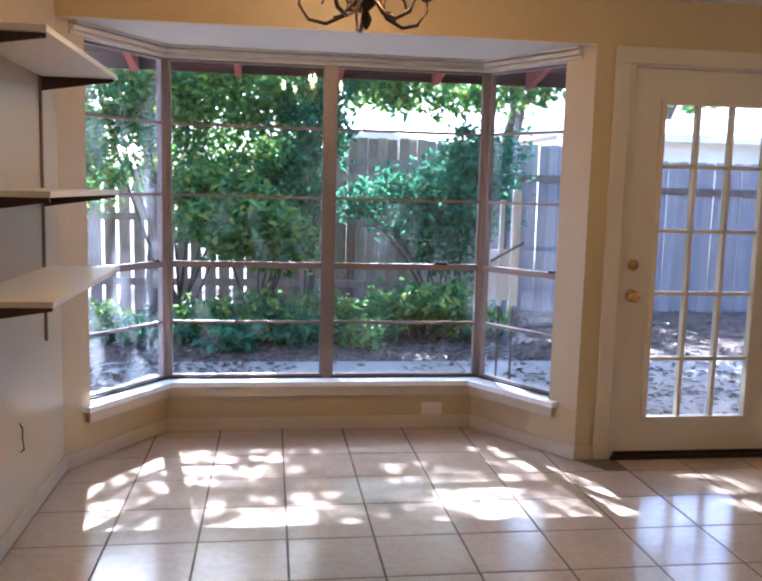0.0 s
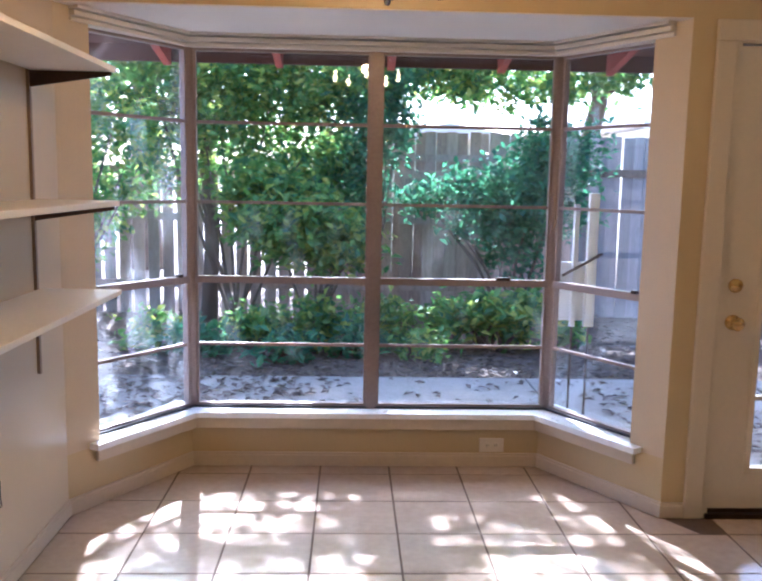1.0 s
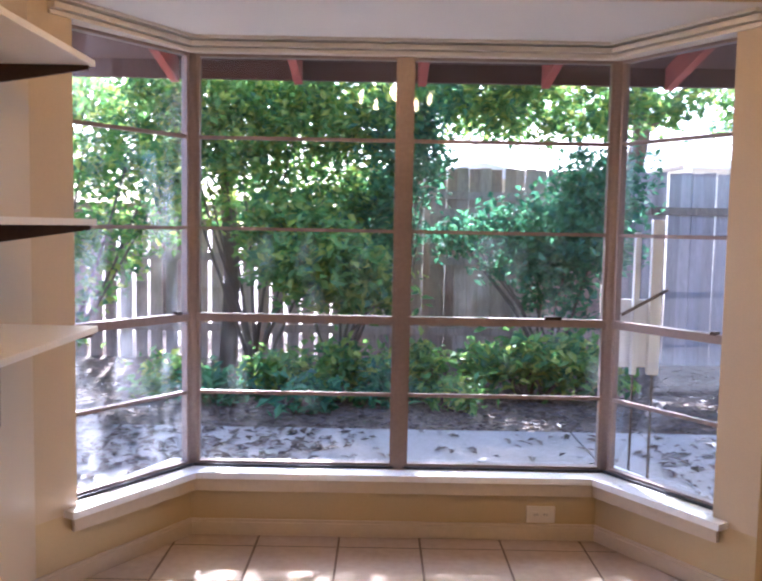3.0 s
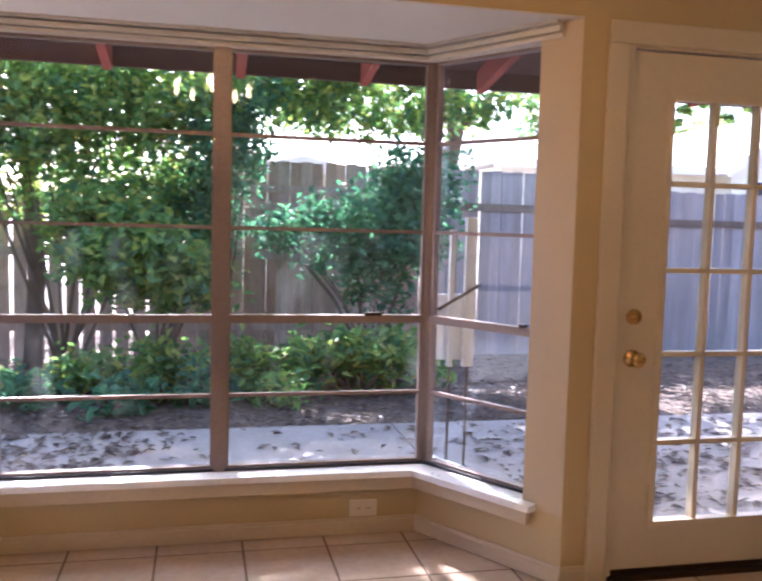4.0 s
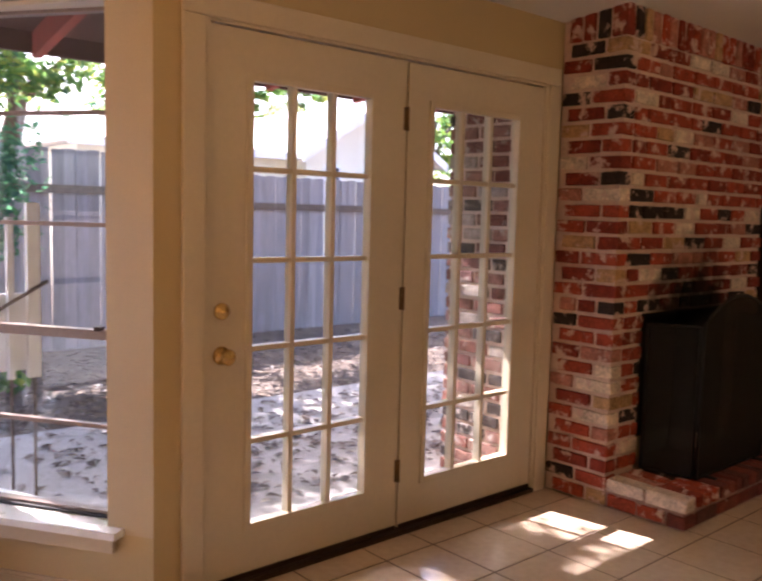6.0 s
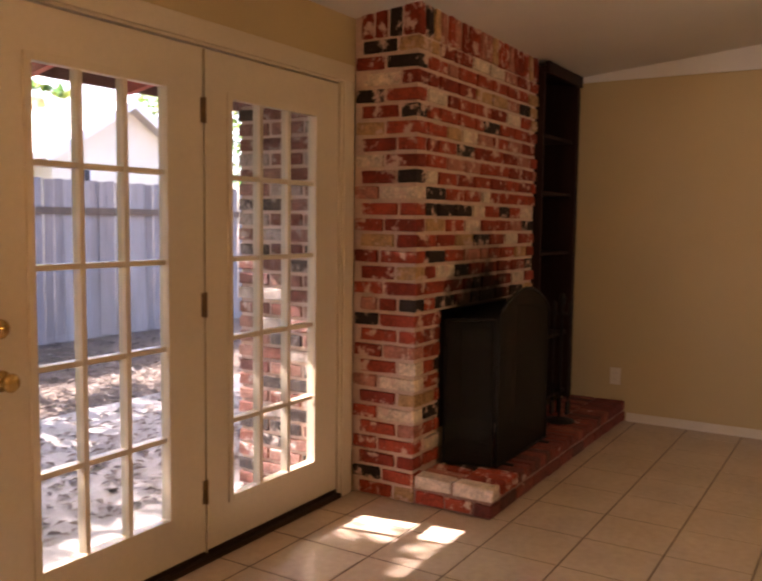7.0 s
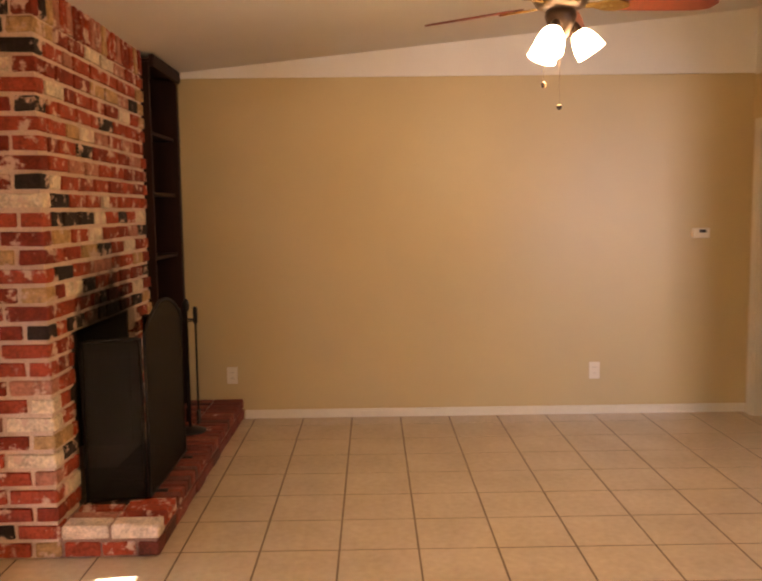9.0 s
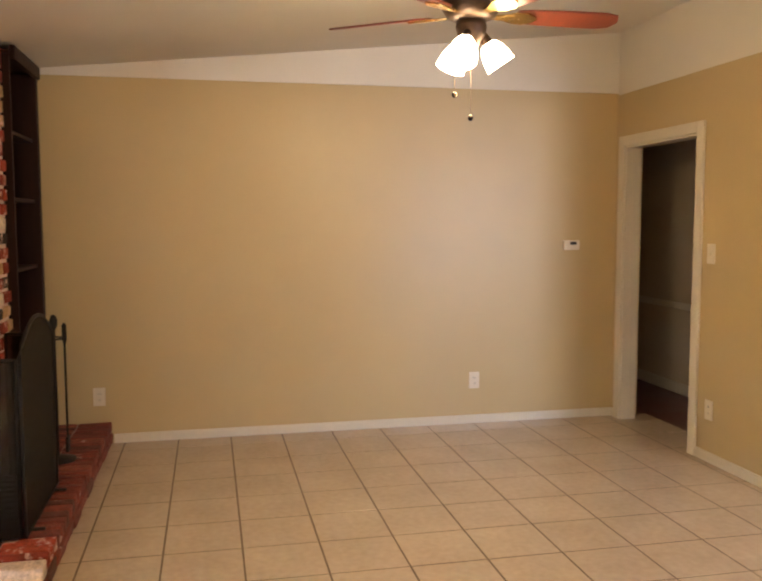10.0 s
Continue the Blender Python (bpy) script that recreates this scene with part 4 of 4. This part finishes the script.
# litter on soil and patio
rng = np.random.default_rng(5)
n = 9000
sp = np.stack([rng.uniform(-5, 7, n), 3.0 + np.abs(rng.normal(0, 1.6, n)), np.full(n, GZ - 0.008) + rng.uniform(0, 0.02, n)], 1)
n2 = 900
sp2 = np.stack([rng.uniform(-5, 6, n2), rng.uniform(0.9, 2.85, n2), np.full(n2, -0.09)], 1)
n3 = 900
sp3 = np.stack([rng.uniform(0.4, 4.0, n3), 0.9 + 1.9 * rng.beta(0.9, 1.3, n3), np.full(n3, -0.088)], 1)
n4 = 2600
sp4 = np.stack([rng.uniform(-6, -1.4, n4) - 0.4 * rng.random(n4), rng.uniform(0.9, 2.95, n4), np.full(n4, -0.089)], 1)
tagged(new("fallen_leaves", leaf_mesh("fallen_leaves", np.concatenate([sp, sp2, sp3, sp4]), (0.04, 0.10), 7, M_LITTER, flat=True)), "dry fallen leaves scattered on soil and patio", "leaves", kind="stuff")

# eave: deck, rafters, fascia
eave = thing("eave", (0, 1.0, 2.3), "dark roof eave with red-brown rafter tails", "eave")
def tilt(bm, y0, s):
    for v in bm.verts:
        v.co.z -= s * (v.co.y - y0)
    return bm
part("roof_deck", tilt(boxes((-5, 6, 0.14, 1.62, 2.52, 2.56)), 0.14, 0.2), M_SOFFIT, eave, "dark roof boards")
for k in range(14):
    x = -4.47 + 0.66 * k
    part("rafter", tilt(boxes((x - 0.022, x + 0.022, 0.15, 1.56, 2.40, 2.519)), 0.14, 0.2), M_RAFTER, eave, "red-brown rafter tail")
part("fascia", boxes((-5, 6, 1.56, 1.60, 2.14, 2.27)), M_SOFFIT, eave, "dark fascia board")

# outer chimney
chim = thing("chimney", (2.9, 0.5, GZ), "outer brick chimney stack beside the door", "chimney")
part("mortar_core", boxes((2.122, 3.7, 0.15, 0.67, GZ - 0.02, 3.2)), M_MORTAR, chim)
for k in range(31):
    z = GZ + COURSE * (k + 0.5)
    y = 0.682
    for l in ((0.200, 0.200, 0.07) if k % 2 else (0.10, 0.200, 0.18)):
        brick(l, 0.09, bh, Matrix.Translation((2.155, y - l / 2, z)) @ Matrix.Rotation(radians(90), 4, "Z"), chim, M_BRICK_OUT)
        y -= l + JOINT

# fences
def fence(name, label, x0, x1, y, top, material, step, gaps, rails, rail_m=None):
    f = thing(name, ((x0 + x1) / 2, y, GZ), label, "fence")
    ms = []
    for s in range(4):
        r = random.Random(s)
        bm = boxes((-0.066, 0.066, -0.009, 0.009, 0, top - GZ - r.uniform(0, 0.018)), bevel=0.003)
        ms.append(mesh_of("board", bm, material))
    x, k = x0, 0
    while x < x1:
        k += 1
        if random.random() > gaps:
            piece("board", ms[k % 4], pose(x, y + random.uniform(-0.006, 0.006), GZ - 0.02, random.uniform(-0.6, 0.6), random.uniform(-0.5, 0.5), 0), f)
        x += step
    for z in rails:
        part("rail", boxes((x0 - 0.07, x1, y - 0.055, y - 0.018, z - 0.045, z + 0.045), bevel=0.004), rail_m or material, f)
    x = x0
    while x < x1:
        part("post", boxes((x - 0.045, x + 0.045, y + 0.02, y + 0.11, GZ - 0.02, top - 0.08), bevel=0.004), material, f)
        x += 2.4
    return f
fence("wooden_fence", "weathered brown picket fence with open gaps behind the shrubs", -7.0, -0.9, 6.3, 1.60, M_FENCE_B, 0.172, 0.0, (0.2, 1.0, 1.54))
fence("wooden_fence", "weathered brown board fence behind the shrubs", -0.75, 1.2, 6.3, 1.60, M_FENCE_B, 0.139, 0.05, (0.2, 1.0, 1.54))
fence("wooden_fence", "tall pale brown board fence beyond the pickets", -1.75, 1.2, 6.75, 2.10, M_FENCE_B, 0.1335, 0.0, (1.75,))
# grey fences: rails coloured dark to stand in for the shadow line they cast
fence("wooden_fence", "tall weathered blue-grey board fence beyond the patio", 1.26, 2.7, 6.35, 2.06, M_FENCE_G, 0.1345, 0.0, (1.60,), M_BARK)
fence("wooden_fence", "weathered blue-grey board fence beyond the patio", 2.80, 10.0, 6.38, 1.90, M_FENCE_G, 0.1345, 0.0, (1.48,), M_BARK)
# slim white trellis just outside the bay
pst = thing("trellis", (-0.15, 0.9, -0.10), "white painted slim trellis on dark stakes on the patio", "trellis")
for x, w, top in ((-0.19, 0.013, 1.36), (-0.10, 0.026, 1.42)):
    part("post", boxes((x - w, x + w, 0.880, 0.912, 0.70, top), bevel=0.003), M_POST, pst)
    part("stake", boxes((x - 0.005, x + 0.005, 0.890, 0.900, -0.10, 0.70), bevel=0.001), M_BARK, pst, "dark wooden stake")
part("panel", boxes((-0.27, -0.074, 0.914, 0.932, 0.73, 1.05), bevel=0.003), M_POST, pst)
part("brace", tube([(-0.26, 0.870, 0.98), (-0.05, 0.870, 1.10)], 0.008, 8), M_BARK, pst, "dark diagonal brace")

# neighbour's house
def gabled(name, label, x0, x1, y0, y1, eave, ridge, wall_m, over):
    """A house with its gable towards the yard."""
    h = thing(name, ((x0 + x1) / 2, (y0 + y1) / 2, GZ), label, "house")
    xm = (x0 + x1) / 2
    b = bmesh.new()
    b.faces.new([b.verts.new(p) for p in ((x0, y0, GZ - 0.02), (x1, y0, GZ - 0.02), (x1, y0, eave), (xm, y0, ridge), (x0, y0, eave))])
    r = bmesh.ops.extrude_face_region(b, geom=b.faces[:])
    bmesh.ops.translate(b, verts=[q for q in r["geom"] if isinstance(q, bmesh.types.BMVert)], vec=(0, y1 - y0, 0))
    bmesh.ops.recalc_face_normals(b, faces=b.faces)
    part("wall", b, wall_m, h)
    s = (ridge - eave) / (xm - x0)
    for d in (-1, 1):
        xe = xm + d * (xm - x0 + over)
        b = bmesh.new()
        ring = [(xm, ridge + 0.02), (xe, eave - s * over + 0.02), (xe, eave - s * over + 0.14), (xm, ridge + 0.14)]
        b.faces.new([b.verts.new((x, y0 - over, z)) for x, z in ring])
        r = bmesh.ops.extrude_face_region(b, geom=b.faces[:])
        bmesh.ops.translate(b, verts=[q for q in r["geom"] if isinstance(q, bmesh.types.BMVert)], vec=(0, y1 - y0 + over, 0))
        bmesh.ops.recalc_face_normals(b, faces=b.faces)
        part("roof", b, M_ROOF, h, "pale shingle roof slope")
        b = bmesh.new()
        b.faces.new([b.verts.new((x, y0 - over - 0.03, z)) for x, z in ((xm, ridge - 0.06), (xe, eave - s * over - 0.06), (xe, eave - s * over + 0.15), (xm, ridge + 0.15))])
        r = bmesh.ops.extrude_face_region(b, geom=b.faces[:])
        bmesh.ops.translate(b, verts=[q for q in r["geom"] if isinstance(q, bmesh.types.BMVert)], vec=(0, 0.028, 0))
        bmesh.ops.recalc_face_normals(b, faces=b.faces)
        part("barge_board", b, M_POST, h, "white barge board")
    return h
hs = gabled("neighbour_house", "cream sided gabled house beyond the fence", 9.3, 13.0, 12.0, 19, 2.75, 3.85, M_HOUSE, 0.35)
win = part("window", boxes((9.75, 10.25, 11.96, 12.0, 1.5, 2.5), bevel=0.01), M_POST, hs)
part("pane", boxes((9.82, 10.18, 11.945, 11.959, 1.57, 2.43)), M_GASKET, win)
wg = thing("neighbour_house", (6.5, 15, GZ), "long cream wing with a white eave beyond the fence", "house")
part("wall", boxes((4.5, 9.28, 12.6, 18, GZ - 0.02, 2.60)), M_HOUSE, wg)
part("fascia", boxes((4.2, 9.28, 12.2, 12.24, 2.55, 2.72), bevel=0.01), M_POST, wg)
b = bmesh.new()
v = [b.verts.new(p) for p in ((4.2, 12.24, 2.62), (9.28, 12.24, 2.62), (9.28, 15.2, 3.3), (4.2, 15.2, 3.3), (9.28, 18, 2.62), (4.2, 18, 2.62))]
for f in ((0, 1, 2, 3), (3, 2, 4, 5), (0, 3, 5), (1, 4, 2), (0, 5, 4, 1)):
    b.faces.new([v[i] for i in f])
part("roof", b, M_ROOF, wg, "pale shingle roof")
gabled("garden_shed", "pale low shed roof behind the brown fence", -1.6, 2.2, 11.0, 14, 1.95, 2.32, M_HOUSE, 0.3)

# trees and shrubs
def tree(name, label, x, y, h, r, limbs, clumps, n, size, seed, material):
    t = thing(name, (x, y, GZ), label, "tree")
    rg = random.Random(seed)
    pts = [(x + rg.uniform(-0.06, 0.06) * i, y + rg.uniform(-0.06, 0.06) * i, GZ - 0.05 + h * i / 6) for i in range(7)]
    bm = tube(pts, [r * (1.25 - 0.13 * i) for i in range(7)], 10)
    for (lx, ly, lz), s in limbs:
        a = Vector(pts[s])
        b = Vector((lx, ly, lz))
        mid = (a + b) / 2 + Vector((rg.uniform(-0.2, 0.2), rg.uniform(-0.2, 0.2), 0.25))
        tube([a, mid, b], [r * 0.5, r * 0.3, r * 0.12], 7, bm)
    part("trunk", bm, M_BARK, t, "rough brown trunk and limbs")
    me = leaf_mesh("crown", blob_spots(clumps, n, seed), size, seed + 1, material)
    cr = new("crown", me)
    cr.parent, cr.matrix_parent_inverse = t, t.matrix_basis.inverted()
    tagged(cr, "loose green foliage")
    return t


tree("tree", "tall leafy tree with yellow-green sunlit leaves", -3.0, 5.75, 5.5, 0.075, [((-4.5, 5, 4.5), 4), ((-2, 5.0, 5.2), 4), ((-3.4, 4.0, 4.6), 5), ((-1.2, 5.6, 4.5), 3)],
     [(-2.0, 5.2, 3.8, 1.5, 1.0, 0.9, 0.30), (-3.0, 4.6, 5.4, 2.0, 1.3, 1.2, 0.18), (-1.2, 5.4, 5.2, 1.4, 1.2, 1.2, 0.25), (-4.9, 5.4, 2.3, 1.2, 0.5, 0.8, 0.4), (-3.2, 5.4, 2.35, 1.2, 0.5, 0.75), (-1.6, 5.5, 2.6, 0.9, 0.5, 0.55), (-2.4, 5.6, 1.7, 1.3, 0.4, 0.5), (-4.2, 5.6, 1.4, 1.2, 0.4, 0.6, 0.4)],
     18500, (0.065, 0.14), 11, M_LEAF)
# High clumps are out of view, added to shade the patio and door-side floor.
tree("tree", "slender tree with loose foliage by the fence, unseen high clumps added for shade", 1.75, 7.4, 5.5, 0.13, [((0.2, 6.6, 4.8), 4), ((3.0, 6.8, 4.9), 4), ((1.2, 6.0, 5.4), 5), ((2.9, 7.0, 3.6), 3)],
     [(0.3, 6.6, 3.5, 1.5, 0.8, 0.6), (-0.6, 6.2, 4.6, 1.6, 1.3, 1.0, 0.18), (1.6, 6.3, 4.9, 1.6, 1.3, 0.9, 0.35), (3.4, 6.6, 4.5, 1.3, 1.1, 1.0, 0.5), (3.1, 6.8, 3.2, 0.8, 0.6, 0.5), (0.6, 5.9, 2.7, 1.6, 0.4, 0.36, 3.2), (0.1, 8.8, 3.1, 2.6, 0.5, 0.5, 1.6), (-0.5, 5.9, 2.85, 0.9, 0.4, 0.3, 2.4), (2.5, 5.6, 5.9, 0.95, 0.8, 0.5, 1.2), (2.7, 6.0, 2.7, 0.8, 0.4, 0.3, 2.2), (4.8, 6.6, 5.6, 1.3, 1.2, 0.7), (0.85, 5.6, 5.7, 0.5, 0.8, 0.5, 0.10), (0.2, 5.6, 3.55, 1.3, 0.7, 0.35, 5.0), (2.4, 5.6, 3.6, 1.3, 0.7, 0.35, 5.0), (0.05, 6.0, 5.85, 0.65, 0.5, 0.42, 2.6)],
     33000, (0.07, 0.15), 21, M_LEAF)
tree("tree", "distant tree behind the neighbour's house", 12.5, 24, 6, 0.3, [((11, 24, 7), 4), ((14, 24, 7), 4)],
     [(12.5, 24, 7, 4, 2.5, 3), (16, 25, 6, 3, 2.5, 3)], 6000, (0.25, 0.5), 31, M_LEAF)
tree("tree", "bright green tree beside the neighbour's gable", 16.5, 15.5, 4.5, 0.2, [((15.5, 15.5, 4.8), 4), ((17.6, 15.3, 4.6), 4)],
     [(16.5, 15.5, 4.3, 2.0, 1.8, 1.7), (15.4, 15.2, 3.2, 1.2, 1.2, 1.0), (18.2, 15.5, 3.6, 1.5, 1.5, 1.4)], 5000, (0.12, 0.26), 131, M_LEAF)
tree("tree", "distant tree beyond the brown fence", -5, 11, 6, 0.25, [((-6, 11, 6), 4), ((-3, 11, 6.5), 4)],
     [(-5.5, 11, 4.8, 3, 2, 2.4), (-2.0, 12, 4.6, 2.2, 2, 2.0), (-9, 11, 4, 3, 2, 3)], 5500, (0.14, 0.28), 41, M_LEAF)


def shrub(label, x, y, clumps, n, size, seed, material):
    t = thing("shrub", (x, y, GZ), label, "shrub", "shrubs in the bed")
    rg = random.Random(seed)
    bm = bmesh.new()
    for k in range(9):
        c = rg.choice(clumps)
        e = Vector((c[0] + rg.uniform(-0.6, 0.6) * c[3], c[1] + rg.uniform(-0.6, 0.6) * c[4], c[2] + rg.uniform(-0.3, 0.6) * c[5]))
        a = Vector((x + rg.uniform(-0.12, 0.12), y + rg.uniform(-0.1, 0.1), GZ - 0.03))
        tube([a, a.lerp(e, 0.5) + Vector((rg.uniform(-0.1, 0.1), 0, 0.05)), e], [0.022, 0.014, 0.006], 6, bm)
    part("stems", bm, M_BARK, t, "thin brown stems")
    cr = new("foliage", leaf_mesh("foliage", blob_spots(clumps, n, seed, 0.2), size, seed + 1, material))
    cr.parent, cr.matrix_parent_inverse = t, t.matrix_basis.inverted()
    return t


shrub("broad bright-green shrub in front of the fence", -1.85, 4.6, [(-1.9, 4.6, 1.0, 0.62, 0.45, 0.36), (-1.5, 4.6, 0.78, 0.35, 0.35, 0.3), (-2.3, 4.9, 1.35, 0.5, 0.35, 0.3)], 5200, (0.08, 0.16), 51, M_LEAF)
shrub("tall dark shrub in front of the fence", 0.45, 5.4, [(0.4, 5.3, 1.2, 0.85, 0.45, 0.55), (0.85, 5.5, 1.75, 0.55, 0.4, 0.5), (-0.5, 5.4, 1.25, 0.35, 0.35, 0.35, 0.7), (0.5, 5.6, 0.6, 0.5, 0.3, 0.3, 0.5)], 7000, (0.06, 0.13), 61, M_LEAF_D)
shrub("low green shrub at the bed's edge", 0.05, 4.3, [(0.15, 4.3, 0.2, 0.45, 0.35, 0.26), (-0.4, 4.5, 0.12, 0.25, 0.3, 0.18), (0.7, 4.4, 0.05, 0.25, 0.25, 0.14)], 1700, (0.09, 0.17), 71, M_LEAF)
for k, (x, y, w, h, n, leaf) in enumerate(((-3.3, 4.3, 0.3, 0.16, 500, M_LEAF), (-2.75, 4.0, 0.26, 0.14, 420, M_LEAF_D), (-2.3, 4.45, 0.28, 0.2, 560, M_LEAF), (-1.75, 4.25, 0.26, 0.26, 560, M_LEAF),
                                          (-1.35, 4.0, 0.22, 0.16, 380, M_LEAF_D), (-1.05, 4.6, 0.3, 0.28, 600, M_LEAF), (-2.0, 3.75, 0.2, 0.1, 260, M_LEAF_D), (-0.75, 3.9, 0.2, 0.12, 260, M_LEAF))):
    shrub("small green ground-cover clump on leaf litter", x, y, [(x, y, GZ + h * 0.8, w, 0.26, h), (x + w * 0.6, y + 0.12, GZ + h * 0.6, w * 0.6, 0.2, h * 0.7)], n, (0.07, 0.15), 200 + k, leaf)
shrub("leafy shrub in sunlight by the far bed", -4.4, 4.4, [(-4.4, 4.4, 0.8, 0.9, 0.6, 0.7), (-3.6, 4.8, 1.6, 0.7, 0.5, 0.6), (-5.3, 4.4, 1.3, 0.8, 0.5, 0.9), (-4.2, 4.9, 2.3, 1.0, 0.5, 0.6)], 4600, (0.06, 0.14), 91, M_LEAF)
shrub("tall loose yellow-green hedge in front of the fence", -2.6, 5.35, [(-2.7, 5.35, 2.35, 0.75, 0.35, 0.65), (-1.9, 5.4, 2.5, 0.7, 0.35, 0.65), (-3.4, 5.3, 2.3, 0.6, 0.35, 0.5, 0.5), (-1.9, 5.45, 1.6, 0.5, 0.3, 0.4), (-3.4, 5.3, 2.9, 0.6, 0.4, 0.4, 0.4)], 8000, (0.055, 0.125), 101, M_LEAF)
shrub("tall dark-green hedge in front of the fence", -1.2, 5.5, [(-1.15, 5.5, 2.2, 0.5, 0.3, 0.7), (-1.35, 5.5, 1.45, 0.4, 0.3, 0.4), (-0.95, 5.5, 2.75, 0.4, 0.3, 0.35, 0.6)], 4700, (0.055, 0.125), 111, M_LEAF_D)

# ---- floor tiles ----
GAP = 0.0075
XS = [-1.535 + 0.3525 * k for k in range(-4, 8)] + [2.585 + 0.346 * k for k in range(-4, 7)]
YS = [-0.175 + 0.3465 * k for k in range(-19, 4)]
def inside(x, y):
    c, n = False, len(FLOOR_OUT)
    for i in range(n):
        (xa, ya), (xb, yb) = FLOOR_OUT[i], FLOOR_OUT[(i + 1) % n]
        if (ya > y) != (yb > y) and x < (xb - xa) * (y - ya) / (yb - ya) + xa:
            c = not c
    return c
def tile_mesh(w, d, m=None):
    bm = boxes((-w / 2, w / 2, -d / 2, d / 2, -0.008, 0.0))
    bmesh.ops.bevel(bm, geom=[e for e in bm.edges if all(v.co.z > -0.001 for v in e.verts)], offset=0.0018, segments=1, affect="EDGES")
    return bm
TM, made = {}, 0
rest = bmesh.new()
BAY_CUTS = [((0, 0), (-0.41, 0.64)), ((-0.41, 0.64), (-2.19, 0.64)), ((-2.19, 0.64), (-2.6, 0))]
for x0, x1 in zip(XS, XS[1:]):
    for y0, y1 in zip(YS, YS[1:]):
        a, b = max(x0, L_X) + GAP / 2, min(x1, W_X) - GAP / 2
        c, d = y0 + GAP / 2, min(y1, 0.64 if x0 < 0 else 0.0) - GAP / 2
        if b - a < 0.03 or d - c < 0.03:
            continue
        cx, cy = (a + b) / 2, (c + d) / 2
        corner = [inside(px, py) for px in (a + .004, b - .004) for py in (c + .004, d - .004)]
        if not any(corner):
            continue
        if not all(corner):
            bm = tile_mesh(b - a, d - c)
            bm.transform(Matrix.Translation((cx, cy, 0)))
            if cy > -0.3 and x0 < 0.1:
                for (px, py), (qx, qy) in BAY_CUTS:
                    nrm = Vector((qy - py, -(qx - px), 0)).normalized()
                    bmesh.ops.bisect_plane(bm, geom=bm.verts[:] + bm.edges[:] + bm.faces[:], plane_co=(px, py, 0), plane_no=nrm, clear_outer=True)
            if len(bm.faces) > 3:
                part("tile", bm, M_TILE, floor)
                made += 1
            else:
                bm.free()
            continue
        if cy < -4.44 or (cy < -3.6 and cx < 1.2) or made > 298:
            t = tile_mesh(b - a, d - c)
            t.transform(Matrix.Translation((cx, cy, 0)))
            me = mesh_of("t", t, M_TILE)
            rest.from_mesh(me)
            bpy.data.meshes.remove(me)
            continue
        key = (round(b - a, 3), round(d - c, 3))
        if key not in TM:
            TM[key] = mesh_of("tile", tile_mesh(b - a, d - c), M_TILE)
        piece("tile", TM[key], pose(cx, cy, random.uniform(-0.0004, 0.0004), random.uniform(-0.08, 0.08), random.uniform(-0.08, 0.08), 0), floor)
        made += 1
tagged(part("tile_rest", rest, M_TILE, floor), kind="stuff")
